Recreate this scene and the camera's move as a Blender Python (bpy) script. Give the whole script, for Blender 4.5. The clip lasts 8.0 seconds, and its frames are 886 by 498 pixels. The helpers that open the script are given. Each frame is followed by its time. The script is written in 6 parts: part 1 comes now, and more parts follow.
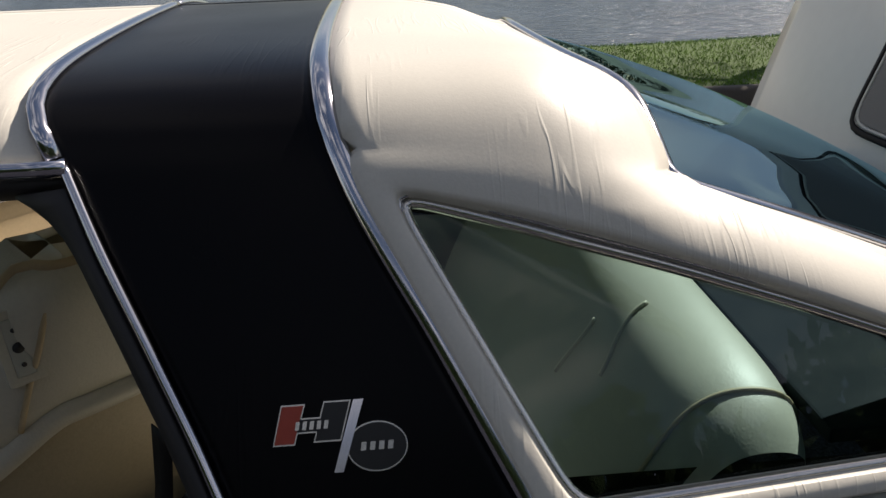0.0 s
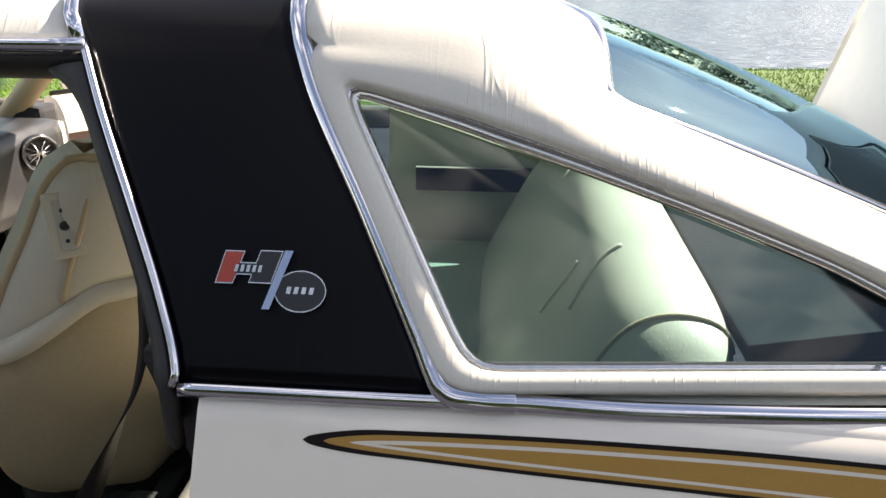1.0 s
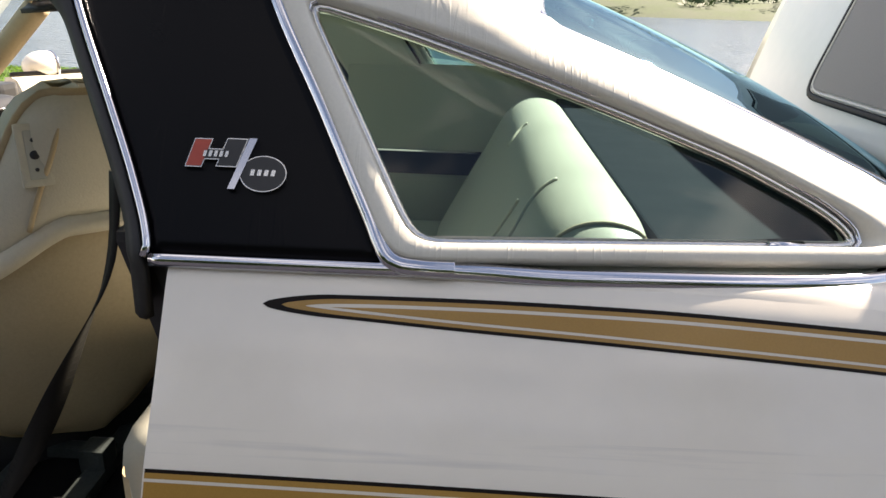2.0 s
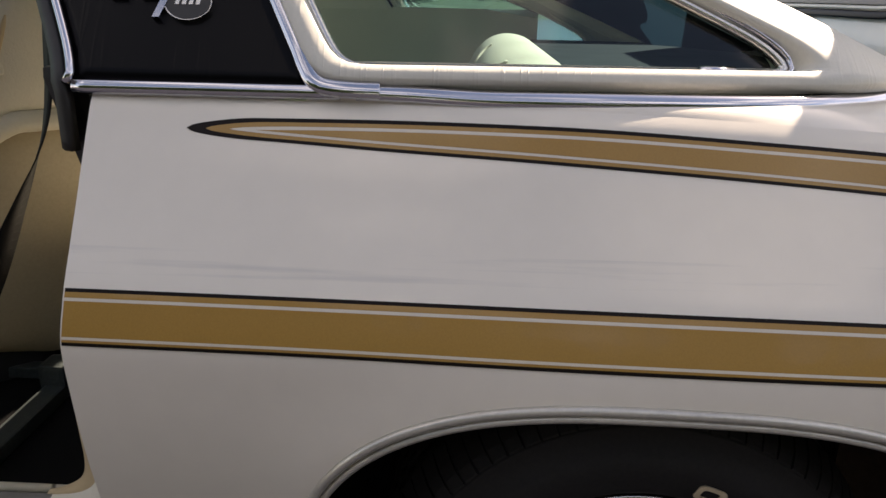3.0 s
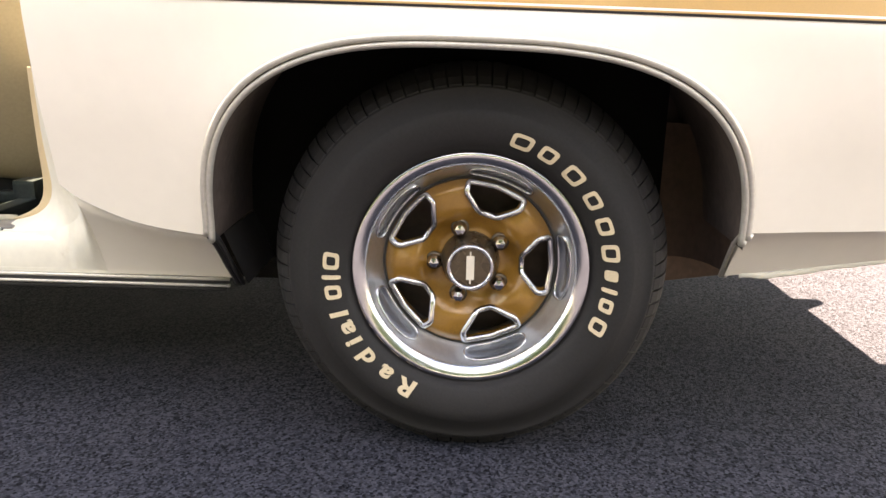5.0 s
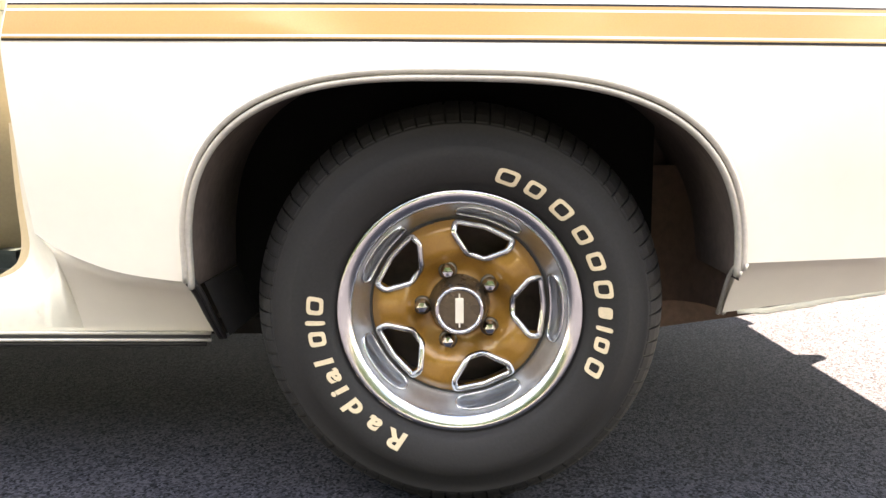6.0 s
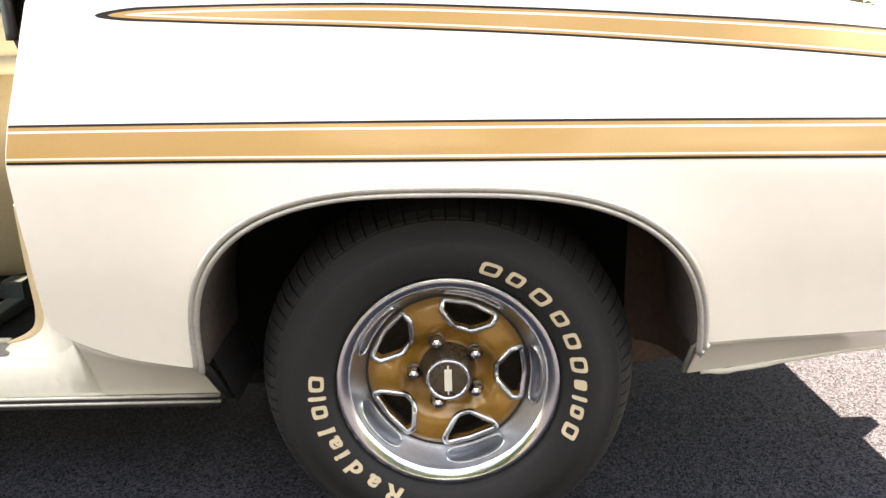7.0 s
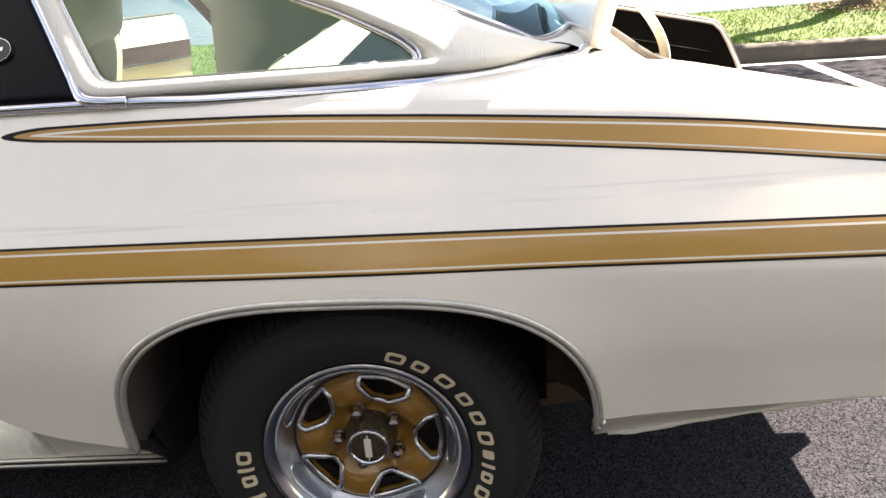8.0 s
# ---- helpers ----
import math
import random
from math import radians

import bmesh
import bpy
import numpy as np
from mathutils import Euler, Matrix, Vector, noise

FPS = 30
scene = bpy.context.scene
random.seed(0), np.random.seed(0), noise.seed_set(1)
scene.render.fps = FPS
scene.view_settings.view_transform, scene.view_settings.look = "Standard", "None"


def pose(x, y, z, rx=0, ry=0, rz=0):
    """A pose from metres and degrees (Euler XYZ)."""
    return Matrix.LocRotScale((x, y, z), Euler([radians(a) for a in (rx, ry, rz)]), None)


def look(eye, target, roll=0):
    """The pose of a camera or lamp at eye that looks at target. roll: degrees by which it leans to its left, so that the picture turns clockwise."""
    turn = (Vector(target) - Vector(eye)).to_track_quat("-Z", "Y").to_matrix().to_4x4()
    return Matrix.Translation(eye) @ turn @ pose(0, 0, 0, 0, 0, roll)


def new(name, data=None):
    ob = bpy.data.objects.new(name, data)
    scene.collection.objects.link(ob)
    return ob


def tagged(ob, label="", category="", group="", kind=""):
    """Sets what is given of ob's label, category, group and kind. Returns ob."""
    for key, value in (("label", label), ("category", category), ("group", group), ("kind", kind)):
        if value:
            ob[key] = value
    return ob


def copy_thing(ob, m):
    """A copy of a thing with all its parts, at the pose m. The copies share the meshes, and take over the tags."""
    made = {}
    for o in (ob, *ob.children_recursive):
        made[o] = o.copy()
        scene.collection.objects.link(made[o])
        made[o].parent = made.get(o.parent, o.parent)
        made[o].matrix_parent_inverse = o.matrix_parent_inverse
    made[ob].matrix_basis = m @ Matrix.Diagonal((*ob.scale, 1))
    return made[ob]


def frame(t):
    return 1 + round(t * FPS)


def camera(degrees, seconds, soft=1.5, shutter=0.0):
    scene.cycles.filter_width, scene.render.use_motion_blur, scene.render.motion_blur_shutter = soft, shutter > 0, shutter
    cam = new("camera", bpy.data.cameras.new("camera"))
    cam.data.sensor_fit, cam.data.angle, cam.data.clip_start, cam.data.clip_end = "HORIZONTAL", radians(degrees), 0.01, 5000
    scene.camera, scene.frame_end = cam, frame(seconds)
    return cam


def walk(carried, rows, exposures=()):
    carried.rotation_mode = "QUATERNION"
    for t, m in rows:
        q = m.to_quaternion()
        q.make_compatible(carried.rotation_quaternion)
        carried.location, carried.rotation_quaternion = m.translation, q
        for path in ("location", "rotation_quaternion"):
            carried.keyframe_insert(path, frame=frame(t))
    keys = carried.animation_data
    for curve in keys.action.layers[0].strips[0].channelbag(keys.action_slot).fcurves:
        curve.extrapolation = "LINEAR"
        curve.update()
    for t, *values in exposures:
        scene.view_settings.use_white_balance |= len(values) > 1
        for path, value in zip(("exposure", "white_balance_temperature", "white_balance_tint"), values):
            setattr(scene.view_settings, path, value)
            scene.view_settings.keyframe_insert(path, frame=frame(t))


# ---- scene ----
cam = camera(61.5, 8.0)
PATH = [
    (0, (-0.511, -0.417, 1.472), (-0.39, 1.416, 0.682), -2.0),
    (0.5, (-0.418, -0.485, 1.431), (-0.47, 1.304, 0.538), -0.0),
    (1, (-0.333, -0.553, 1.379), (-0.503, 1.298, 0.64), 0.1),
    (1.5, (-0.329, -0.627, 1.319), (-0.462, 1.246, 0.631), 0.5),
    (1.7, (-0.325, -0.661, 1.303), (-0.421, 1.216, 0.619), 1.4),
    (2.8, (-0.238, -0.733, 1.111), (-0.247, 1.174, 0.504), 1.46),
    (3, (-0.222, -0.749, 1.073), (-0.281, 1.145, 0.431), 1.26),
    (3.5, (-0.209, -0.821, 0.990), (-0.422, 1.040, 0.289), -0.11),
    (4, (-0.153, -0.991, 0.976), (-0.295, 0.871, 0.259), 0.66),
    (4.5, (-0.049, -1.107, 0.870), (-0.080, 0.758, 0.148), 1.91),
    (4.7, (-0.019, -1.139, 0.772), (-0.063, 0.748, 0.112), 1.72),
    (5.8, (-0.008, -1.117, 0.570), (-0.041, 0.866, 0.308), -0.14),
    (6, (-0.001, -1.118, 0.573), (-0.043, 0.863, 0.305), -0.34),
    (6.5, (0.006, -1.144, 0.606), (-0.036, 0.834, 0.311), -0.72),
    (7, (0.002, -1.145, 0.886), (-0.007, 0.780, 0.344), -1.38),
    (7.5, (0.068, -1.139, 1.095), (0.097, 0.730, 0.384), -2.85),
    (8, (0.224, -1.097, 1.176), (0.126, 0.749, 0.413), -4.03),
]

# exposure of the film camera, in stops
EXPOSURES = [(0.0, 0.45, 7050, 16), (0.5, 1.80, 7450, 16), (1.0, 2.12, 7400, 16), (1.7, 2.06, 7550, 16), (2.8, 1.93, 7950, 19), (3.0, 1.93, 8050, 20), (3.5, 2.32, 8500, 22), (4.0, 2.95, 8700, 19), (4.5, 3.83, 9000, 19), (4.7, 4.03, 9000, 19), (6.0, 4.62, 8600, 16), (6.6, 4.64, 8600, 16), (7.0, 4.22, 8700, 16), (7.5, 3.38, 8400, 17), (8.0, 2.91, 8200, 17)]
walk(cam, [(t, look(eye, target, roll)) for t, eye, target, roll in PATH], EXPOSURES)

# ---------------------------------------------------------------- light
SUN_WAY = Vector((0.85, 0.69, 1.0)).normalized()      # towards the sun
world = bpy.data.worlds.new("sky")
scene.world = world
world.use_nodes = True
wn, wl = world.node_tree.nodes, world.node_tree.links
for n in list(wn):
    wn.remove(n)
w_out, w_bg, w_sky = wn.new("ShaderNodeOutputWorld"), wn.new("ShaderNodeBackground"), wn.new("ShaderNodeTexSky")
w_sky.sky_type, w_sky.sun_disc = "NISHITA", False
w_sky.sun_elevation = math.asin(SUN_WAY.z)
w_sky.sun_rotation = math.atan2(SUN_WAY.x, SUN_WAY.y)
w_sky.air_density, w_sky.dust_density, w_sky.ozone_density = 1.1, 0.6, 0.5
w_co, w_map, w_noise, w_ramp, w_mix = (wn.new("ShaderNodeTexCoord"), wn.new("ShaderNodeMapping"), wn.new("ShaderNodeTexNoise"),
                                       wn.new("ShaderNodeValToRGB"), wn.new("ShaderNodeMixRGB"))
w_map.inputs["Scale"].default_value = (1.0, 1.0, 3.0)
w_noise.inputs["Scale"].default_value, w_noise.inputs["Detail"].default_value = 2.6, 7.0
w_ramp.color_ramp.elements[0].position, w_ramp.color_ramp.elements[1].position = 0.505, 0.655
w_mix.inputs[2].default_value = (9.5, 9.8, 10.3, 1)
wl.new(w_co.outputs["Generated"], w_map.inputs[0])
wl.new(w_map.outputs[0], w_noise.inputs["Vector"])
wl.new(w_noise.outputs["Fac"], w_ramp.inputs[0])
wl.new(w_ramp.outputs[0], w_mix.inputs[0])
wl.new(w_sky.outputs[0], w_mix.inputs[1])
wl.new(w_mix.outputs[0], w_bg.inputs[0])
w_bg.inputs[1].default_value = 0.057
wl.new(w_bg.outputs[0], w_out.inputs[0])
sun = new("sun", bpy.data.lights.new("sun", "SUN"))
sun.data.energy, sun.data.angle, sun.data.color = 5.0, radians(0.53), (1.0, 0.95, 0.87)
sun.matrix_world = look(SUN_WAY * 30, (0, 0, 0))


# ---------------------------------------------------------------- materials
def material(name, base, rough=0.5, metal=0.0, vary=0.12, scale=8.0, fine=120.0, bump=0.0, coat=0.0, bump_scale=None, spots=None, stretch=(1, 1, 1), spec=0.5):
    """A procedural surface: base colour varied at two scales, gloss varied, and fine relief."""
    m = bpy.data.materials.new(name)
    m.use_nodes = True
    nt = m.node_tree
    N, L = nt.nodes, nt.links
    b = N["Principled BSDF"]
    co = N.new("ShaderNodeTexCoord")
    mp = N.new("ShaderNodeMapping")
    mp.inputs["Scale"].default_value = stretch
    L.new(co.outputs["Object"], mp.inputs[0])
    big, small = N.new("ShaderNodeTexNoise"), N.new("ShaderNodeTexNoise")
    big.inputs["Scale"].default_value, big.inputs["Detail"].default_value = scale, 5
    small.inputs["Scale"].default_value, small.inputs["Detail"].default_value = fine, 3
    for n in (big, small):
        L.new(mp.outputs[0], n.inputs["Vector"])
    add = N.new("ShaderNodeMath")
    add.operation = "ADD"
    L.new(big.outputs["Fac"], add.inputs[0])
    L.new(small.outputs["Fac"], add.inputs[1])
    ramp = N.new("ShaderNodeValToRGB")
    ramp.color_ramp.elements[0].position, ramp.color_ramp.elements[1].position = 0.3, 0.75
    half = N.new("ShaderNodeMath")
    half.operation = "MULTIPLY"
    half.inputs[1].default_value = 0.5
    L.new(add.outputs[0], half.inputs[0])
    L.new(half.outputs[0], ramp.inputs[0])
    ramp.color_ramp.elements[0].color = (*[c * (1 - vary) for c in base], 1)
    ramp.color_ramp.elements[1].color = (*[min(1, c * (1 + vary)) for c in base], 1)
    colour = ramp.outputs[0]
    if spots:
        thresh, shade = spots
        s = N.new("ShaderNodeTexNoise")
        s.inputs["Scale"].default_value, s.inputs["Detail"].default_value = scale * 1.7, 8
        L.new(mp.outputs[0], s.inputs["Vector"])
        sr = N.new("ShaderNodeValToRGB")
        sr.color_ramp.elements[0].position, sr.color_ramp.elements[1].position = thresh, min(1, thresh + 0.12)
        L.new(s.outputs["Fac"], sr.inputs[0])
        mx = N.new("ShaderNodeMixRGB")
        L.new(sr.outputs[0], mx.inputs[0])
        L.new(colour, mx.inputs[1])
        mx.inputs[2].default_value = (*shade, 1)
        colour = mx.outputs[0]
    L.new(colour, b.inputs["Base Color"])
    rr = N.new("ShaderNodeMapRange")
    rr.inputs["To Min"].default_value, rr.inputs["To Max"].default_value = max(0.02, rough * 0.8), min(1, rough * 1.2)
    L.new(big.outputs["Fac"], rr.inputs[0])
    L.new(rr.outputs[0], b.inputs["Roughness"])
    b.inputs["Metallic"].default_value = metal
    b.inputs["Coat Weight"].default_value = coat
    b.inputs["Coat Roughness"].default_value = 0.06
    b.inputs["Specular IOR Level"].default_value = spec
    if bump:
        bp = N.new("ShaderNodeBump")
        bp.inputs["Strength"].default_value, bp.inputs["Distance"].default_value = 1.0, bump
        src = small
        if bump_scale:
            src = N.new("ShaderNodeTexNoise")
            src.inputs["Scale"].default_value, src.inputs["Detail"].default_value = bump_scale, 4
            L.new(mp.outputs[0], src.inputs["Vector"])
        L.new(src.outputs["Fac"], bp.inputs["Height"])
        L.new(bp.outputs[0], b.inputs["Normal"])
    return m


def glass(name, tint, ior=1.5, sheen=(1, 1, 1)):
    """Tinted window glass: see-through colour with real gloss on top."""
    m = bpy.data.materials.new(name)
    m.use_nodes = True
    N, L = m.node_tree.nodes, m.node_tree.links
    N.remove(N["Principled BSDF"])
    tr, gl, fr, mx = N.new("ShaderNodeBsdfTransparent"), N.new("ShaderNodeBsdfGlossy"), N.new("ShaderNodeFresnel"), N.new("ShaderNodeMixShader")
    tr.inputs[0].default_value = (*tint, 1)
    gl.inputs[0].default_value = (*sheen, 1)
    gl.inputs["Roughness"].default_value = 0.01
    fr.inputs[0].default_value = ior
    L.new(fr.outputs[0], mx.inputs[0])
    L.new(tr.outputs[0], mx.inputs[1])
    L.new(gl.outputs[0], mx.inputs[2])
    L.new(mx.outputs[0], N["Material Output"].inputs[0])
    return m


def vinyl(name, base, crease, rough, grain=0.0004):
    """Padded vinyl: leather grain, with short upright creases in patches."""
    m = material(name, base, rough=rough, vary=0.06, scale=6, fine=260, bump=grain, bump_scale=420)
    N, L = m.node_tree.nodes, m.node_tree.links
    co, mp, n1, n2, r1, mul, b2 = (N.new("ShaderNodeTexCoord"), N.new("ShaderNodeMapping"), N.new("ShaderNodeTexNoise"), N.new("ShaderNodeTexNoise"),
                                   N.new("ShaderNodeValToRGB"), N.new("ShaderNodeMath"), N.new("ShaderNodeBump"))
    mp.inputs["Scale"].default_value = (64, 5, 6)
    n1.inputs["Scale"].default_value, n1.inputs["Detail"].default_value, n1.inputs["Distortion"].default_value = 1.0, 1.5, 0.35
    n2.inputs["Scale"].default_value = 7
    r1.color_ramp.elements[0].position, r1.color_ramp.elements[1].position = 0.50, 0.66
    r2 = N.new("ShaderNodeValToRGB")
    r2.color_ramp.elements[0].position, r2.color_ramp.elements[1].position = 0.44, 0.50
    r2.color_ramp.elements.new(0.56).color = (0, 0, 0, 1)
    mul.operation = "MULTIPLY"
    L.new(co.outputs["Object"], mp.inputs[0])
    L.new(mp.outputs[0], n1.inputs["Vector"])
    L.new(co.outputs["Object"], n2.inputs["Vector"])
    L.new(n2.outputs["Fac"], r1.inputs[0])
    L.new(r1.outputs[0], mul.inputs[0])
    L.new(n1.outputs["Fac"], r2.inputs[0])
    L.new(r2.outputs[0], mul.inputs[1])
    L.new(mul.outputs[0], b2.inputs["Height"])
    b2.inputs["Distance"].default_value, b2.inputs["Strength"].default_value = crease, 1.0
    first = next(n for n in N if n.type == "BUMP" and n != b2)
    L.new(first.outputs[0], b2.inputs["Normal"])
    L.new(b2.outputs[0], N["Principled BSDF"].inputs["Normal"])
    return m


PAINT = material("cream_white_paint", (0.84, 0.775, 0.68), 0.22, vary=0.03, scale=3, fine=30, coat=0.6)
# faint grey scuffs in a line along the side, just above the lower stripe
_n, _l = PAINT.node_tree.nodes, PAINT.node_tree.links
_co, _sx, _mp, _tx, _rp, _mi = (_n.new("ShaderNodeTexCoord"), _n.new("ShaderNodeSeparateXYZ"), _n.new("ShaderNodeMapping"), _n.new("ShaderNodeTexNoise"),
                                _n.new("ShaderNodeValToRGB"), _n.new("ShaderNodeMixRGB"))
_mp.inputs["Scale"].default_value = (4.0, 1.0, 130.0)
_tx.inputs["Scale"].default_value, _tx.inputs["Detail"].default_value = 1.0, 4
_rp.color_ramp.elements[0].position, _rp.color_ramp.elements[1].position = 0.52, 0.72
_hz, _k = _n.new("ShaderNodeMath"), _n.new("ShaderNodeMath")
_hz.operation, _k.operation = "COMPARE", "MULTIPLY"
_hz.inputs[1].default_value, _hz.inputs[2].default_value = 0.806, 0.013
_b = _n["Principled BSDF"]
_old = _b.inputs["Base Color"].links[0].from_socket
_l.new(_co.outputs["Object"], _mp.inputs[0])
_l.new(_co.outputs["Object"], _sx.inputs[0])
_l.new(_mp.outputs[0], _tx.inputs["Vector"])
_l.new(_tx.outputs["Fac"], _rp.inputs[0])
_l.new(_sx.outputs["Z"], _hz.inputs[0])
_l.new(_rp.outputs[0], _k.inputs[0])
_l.new(_hz.outputs[0], _k.inputs[1])
_fade = _n.new("ShaderNodeMath")
_fade.operation = "MULTIPLY"
_fade.inputs[1].default_value = 0.25
_l.new(_k.outputs[0], _fade.inputs[0])
_l.new(_fade.outputs[0], _mi.inputs[0])
_l.new(_old, _mi.inputs[1])
_mi.inputs[2].default_value = (0.40, 0.39, 0.39, 1)
_l.new(_mi.outputs[0], _b.inputs["Base Color"])
SILL_PAINT = material("worn_cream_paint", (0.74, 0.70, 0.60), 0.4, vary=0.08, scale=9, fine=60, coat=0.2, spots=(0.68, (0.42, 0.33, 0.22)))
GOLD = material("gold_stripe", (0.40, 0.222, 0.054), 0.38, metal=0.0, vary=0.10, scale=4, fine=500, coat=0.45, spec=0.3)
LID_PANEL = material("lid_panel_brown", (0.20, 0.17, 0.15), 0.4, vary=0.12, scale=4, fine=300)
STRIPE_BLACK = material("black_pinstripe", (0.012, 0.008, 0.007), 0.4, vary=0.15, spec=0.15)
STRIPE_WHITE = material("pale_pinstripe", (0.70, 0.63, 0.53), 0.35, vary=0.04, coat=0.3)
VINYL_BLACK = vinyl("black_vinyl", (0.002, 0.002, 0.003), 0.00015, 0.30, 0.00006)
VINYL_BLACK.node_tree.nodes["Principled BSDF"].inputs["Specular IOR Level"].default_value = 0.12
VINYL_WHITE = vinyl("cream_vinyl", (0.68, 0.655, 0.58), 0.00040, 0.42, 0.00010)
CHROME = material("chrome", (0.57, 0.57, 0.61), 0.13, metal=1.0, vary=0.03, scale=12, fine=90)
RIM_SATIN = material("satin_polished_rim", (0.60, 0.62, 0.65), 0.36, metal=1.0, vary=0.10, scale=14, fine=120)
RIM_LIP = material("bright_rim_lip", (0.62, 0.62, 0.63), 0.20, metal=1.0, vary=0.10, scale=20, fine=160)
# the rim's metal in the pockets, their dark blue-grey reflection put into the colour
RIM_POCKET = material("dark_reflection_pocket", (0.27, 0.29, 0.33), 0.22, metal=0.85, vary=0.12, scale=20, fine=90)
ARCH_METAL = material("weathered_arch_metal", (0.58, 0.55, 0.49), 0.38, metal=0.6, vary=0.15, scale=14, fine=150)
CHROME_WORN = material("dull_bright_trim", (0.66, 0.64, 0.60), 0.24, metal=1.0, vary=0.10, scale=14, fine=150)
GLASS_SIDE = glass("green_tinted_glass", (0.45, 0.66, 0.68))
GLASS_REAR = glass("rear_tinted_glass", (0.13, 0.27, 0.29), 3.2, (0.52, 0.84, 1.0))
RUBBER = material("tyre_rubber", (0.0155, 0.0143, 0.0145), 0.70, vary=0.25, scale=9, fine=220, bump=0.0003, spec=0.32)
LETTER = material("raised_white_letter", (0.62, 0.50, 0.34), 0.6, vary=0.10, scale=40, fine=300)
WHEEL_GOLD = material("gold_wheel_paint", (0.28, 0.135, 0.022), 0.32, metal=0.15, vary=0.16, scale=12, fine=240, coat=0.4, spots=(0.68, (0.19, 0.09, 0.02)))
HUB_DARK = material("dark_hub_cap", (0.10, 0.075, 0.05), 0.28, metal=0.6, vary=0.2, scale=30)
BELT = material("black_webbing", (0.009, 0.008, 0.008), 0.6, vary=0.2, scale=30, fine=400, spec=0.2)
SEAL = material("black_rubber_seal", (0.02, 0.019, 0.019), 0.55, vary=0.2, scale=20)
LINER = material("dirty_wheelhouse", (0.072, 0.052, 0.045), 0.85, vary=0.4, scale=7, fine=60, bump=0.0015, spots=(0.62, (0.07, 0.035, 0.022)))
RUST = material("rusty_brown_panel", (0.095, 0.057, 0.041), 0.85, vary=0.35, scale=9, fine=70, bump=0.001, spots=(0.60, (0.08, 0.04, 0.028)))
CARPET = material("black_carpet", (0.005, 0.005, 0.005), 0.95, vary=0.3, scale=30, fine=400, bump=0.002, spec=0.1)
CAP_GREY = material("grey_end_cap", (0.20, 0.19, 0.18), 0.4, vary=0.12, scale=20, fine=120)
SEAT_VINYL = material("cream_seat_vinyl", (0.62, 0.58, 0.47), 0.42, vary=0.06, scale=5, fine=160, bump=0.0006, bump_scale=300)
# the cream seat vinyl, darkened to put the rear bench's shade into its colour
REAR_VINYL = material("shaded_cream_vinyl", (0.44, 0.43, 0.36), 0.45, vary=0.07, scale=5, fine=160, bump=0.0003, bump_scale=300)
SEAT_SHELL = material("tan_seat_shell", (0.43, 0.355, 0.235), 0.45, vary=0.10, scale=5, fine=160, bump=0.0004, bump_scale=300)
TRIM_TAN = material("tan_trim", (0.52, 0.40, 0.24), 0.5, vary=0.08, scale=9)
HEADLINER = material("pale_headliner", (0.50, 0.50, 0.44), 0.8, vary=0.05, scale=9, fine=300, bump=0.00012)
PLASTIC_BLACK = material("black_plastic", (0.02, 0.02, 0.022), 0.4, vary=0.2, scale=20)
PLASTIC_GREY = material("grey_seat_track", (0.055, 0.066, 0.064), 0.30, metal=0.4, vary=0.3, scale=14)
WOODGRAIN = material("dark_wood_trim", (0.13, 0.075, 0.065), 0.3, vary=0.4, scale=6, fine=40, stretch=(1, 1, 14), coat=0.3)
METAL_TAN = material("brassy_steel", (0.75, 0.62, 0.47), 0.3, metal=0.9, vary=0.1)
ALU = material("ribbed_aluminium", (0.60, 0.60, 0.58), 0.35, metal=0.9, vary=0.08, scale=20)
SHELF = material("dark_blue_shelf", (0.005, 0.010, 0.014), 0.75, vary=0.15, scale=12, fine=300, spec=0.08)
EMBLEM_RED = material("red_emblem", (0.42, 0.055, 0.03), 0.3, vary=0.08, scale=40)
EMBLEM_BLACK = material("black_emblem", (0.015, 0.015, 0.016), 0.3, vary=0.1, scale=40)
ASPHALT = material("asphalt", (0.0218, 0.0230, 0.0298), 0.95, vary=0.25, scale=1.6, fine=60, bump=0.003, bump_scale=300, spots=(0.72, (0.05, 0.052, 0.059)), spec=0.03)
_n, _l = ASPHALT.node_tree.nodes, ASPHALT.node_tree.links
_co, _vo, _rp, _mi = _n.new("ShaderNodeTexCoord"), _n.new("ShaderNodeTexVoronoi"), _n.new("ShaderNodeValToRGB"), _n.new("ShaderNodeMixRGB")
_vo.inputs["Scale"].default_value = 230
_rp.color_ramp.elements[0].position, _rp.color_ramp.elements[1].position = 0.15, 0.85
_rp.color_ramp.elements[0].color, _rp.color_ramp.elements[1].color = (0.30, 0.30, 0.32, 1), (2.5, 2.45, 2.4, 1)
_mi.blend_type = "MULTIPLY"
_mi.inputs[0].default_value = 1.0
_b = _n["Principled BSDF"]
_old = _b.inputs["Base Color"].links[0].from_socket
_l.new(_co.outputs["Object"], _vo.inputs["Vector"])
_l.new(_vo.outputs["Color"], _rp.inputs[0])
_l.new(_old, _mi.inputs[1])
_l.new(_rp.outputs[0], _mi.inputs[2])
_l.new(_mi.outputs[0], _b.inputs["Base Color"])
GUTTER = material("taupe_trunk_lip", (0.27, 0.23, 0.20), 0.45, vary=0.15, scale=14, fine=90)
LINE_WHITE = material("road_paint", (0.62, 0.61, 0.58), 0.7, vary=0.12, scale=5, fine=90, spots=(0.66, (0.2, 0.2, 0.2)))
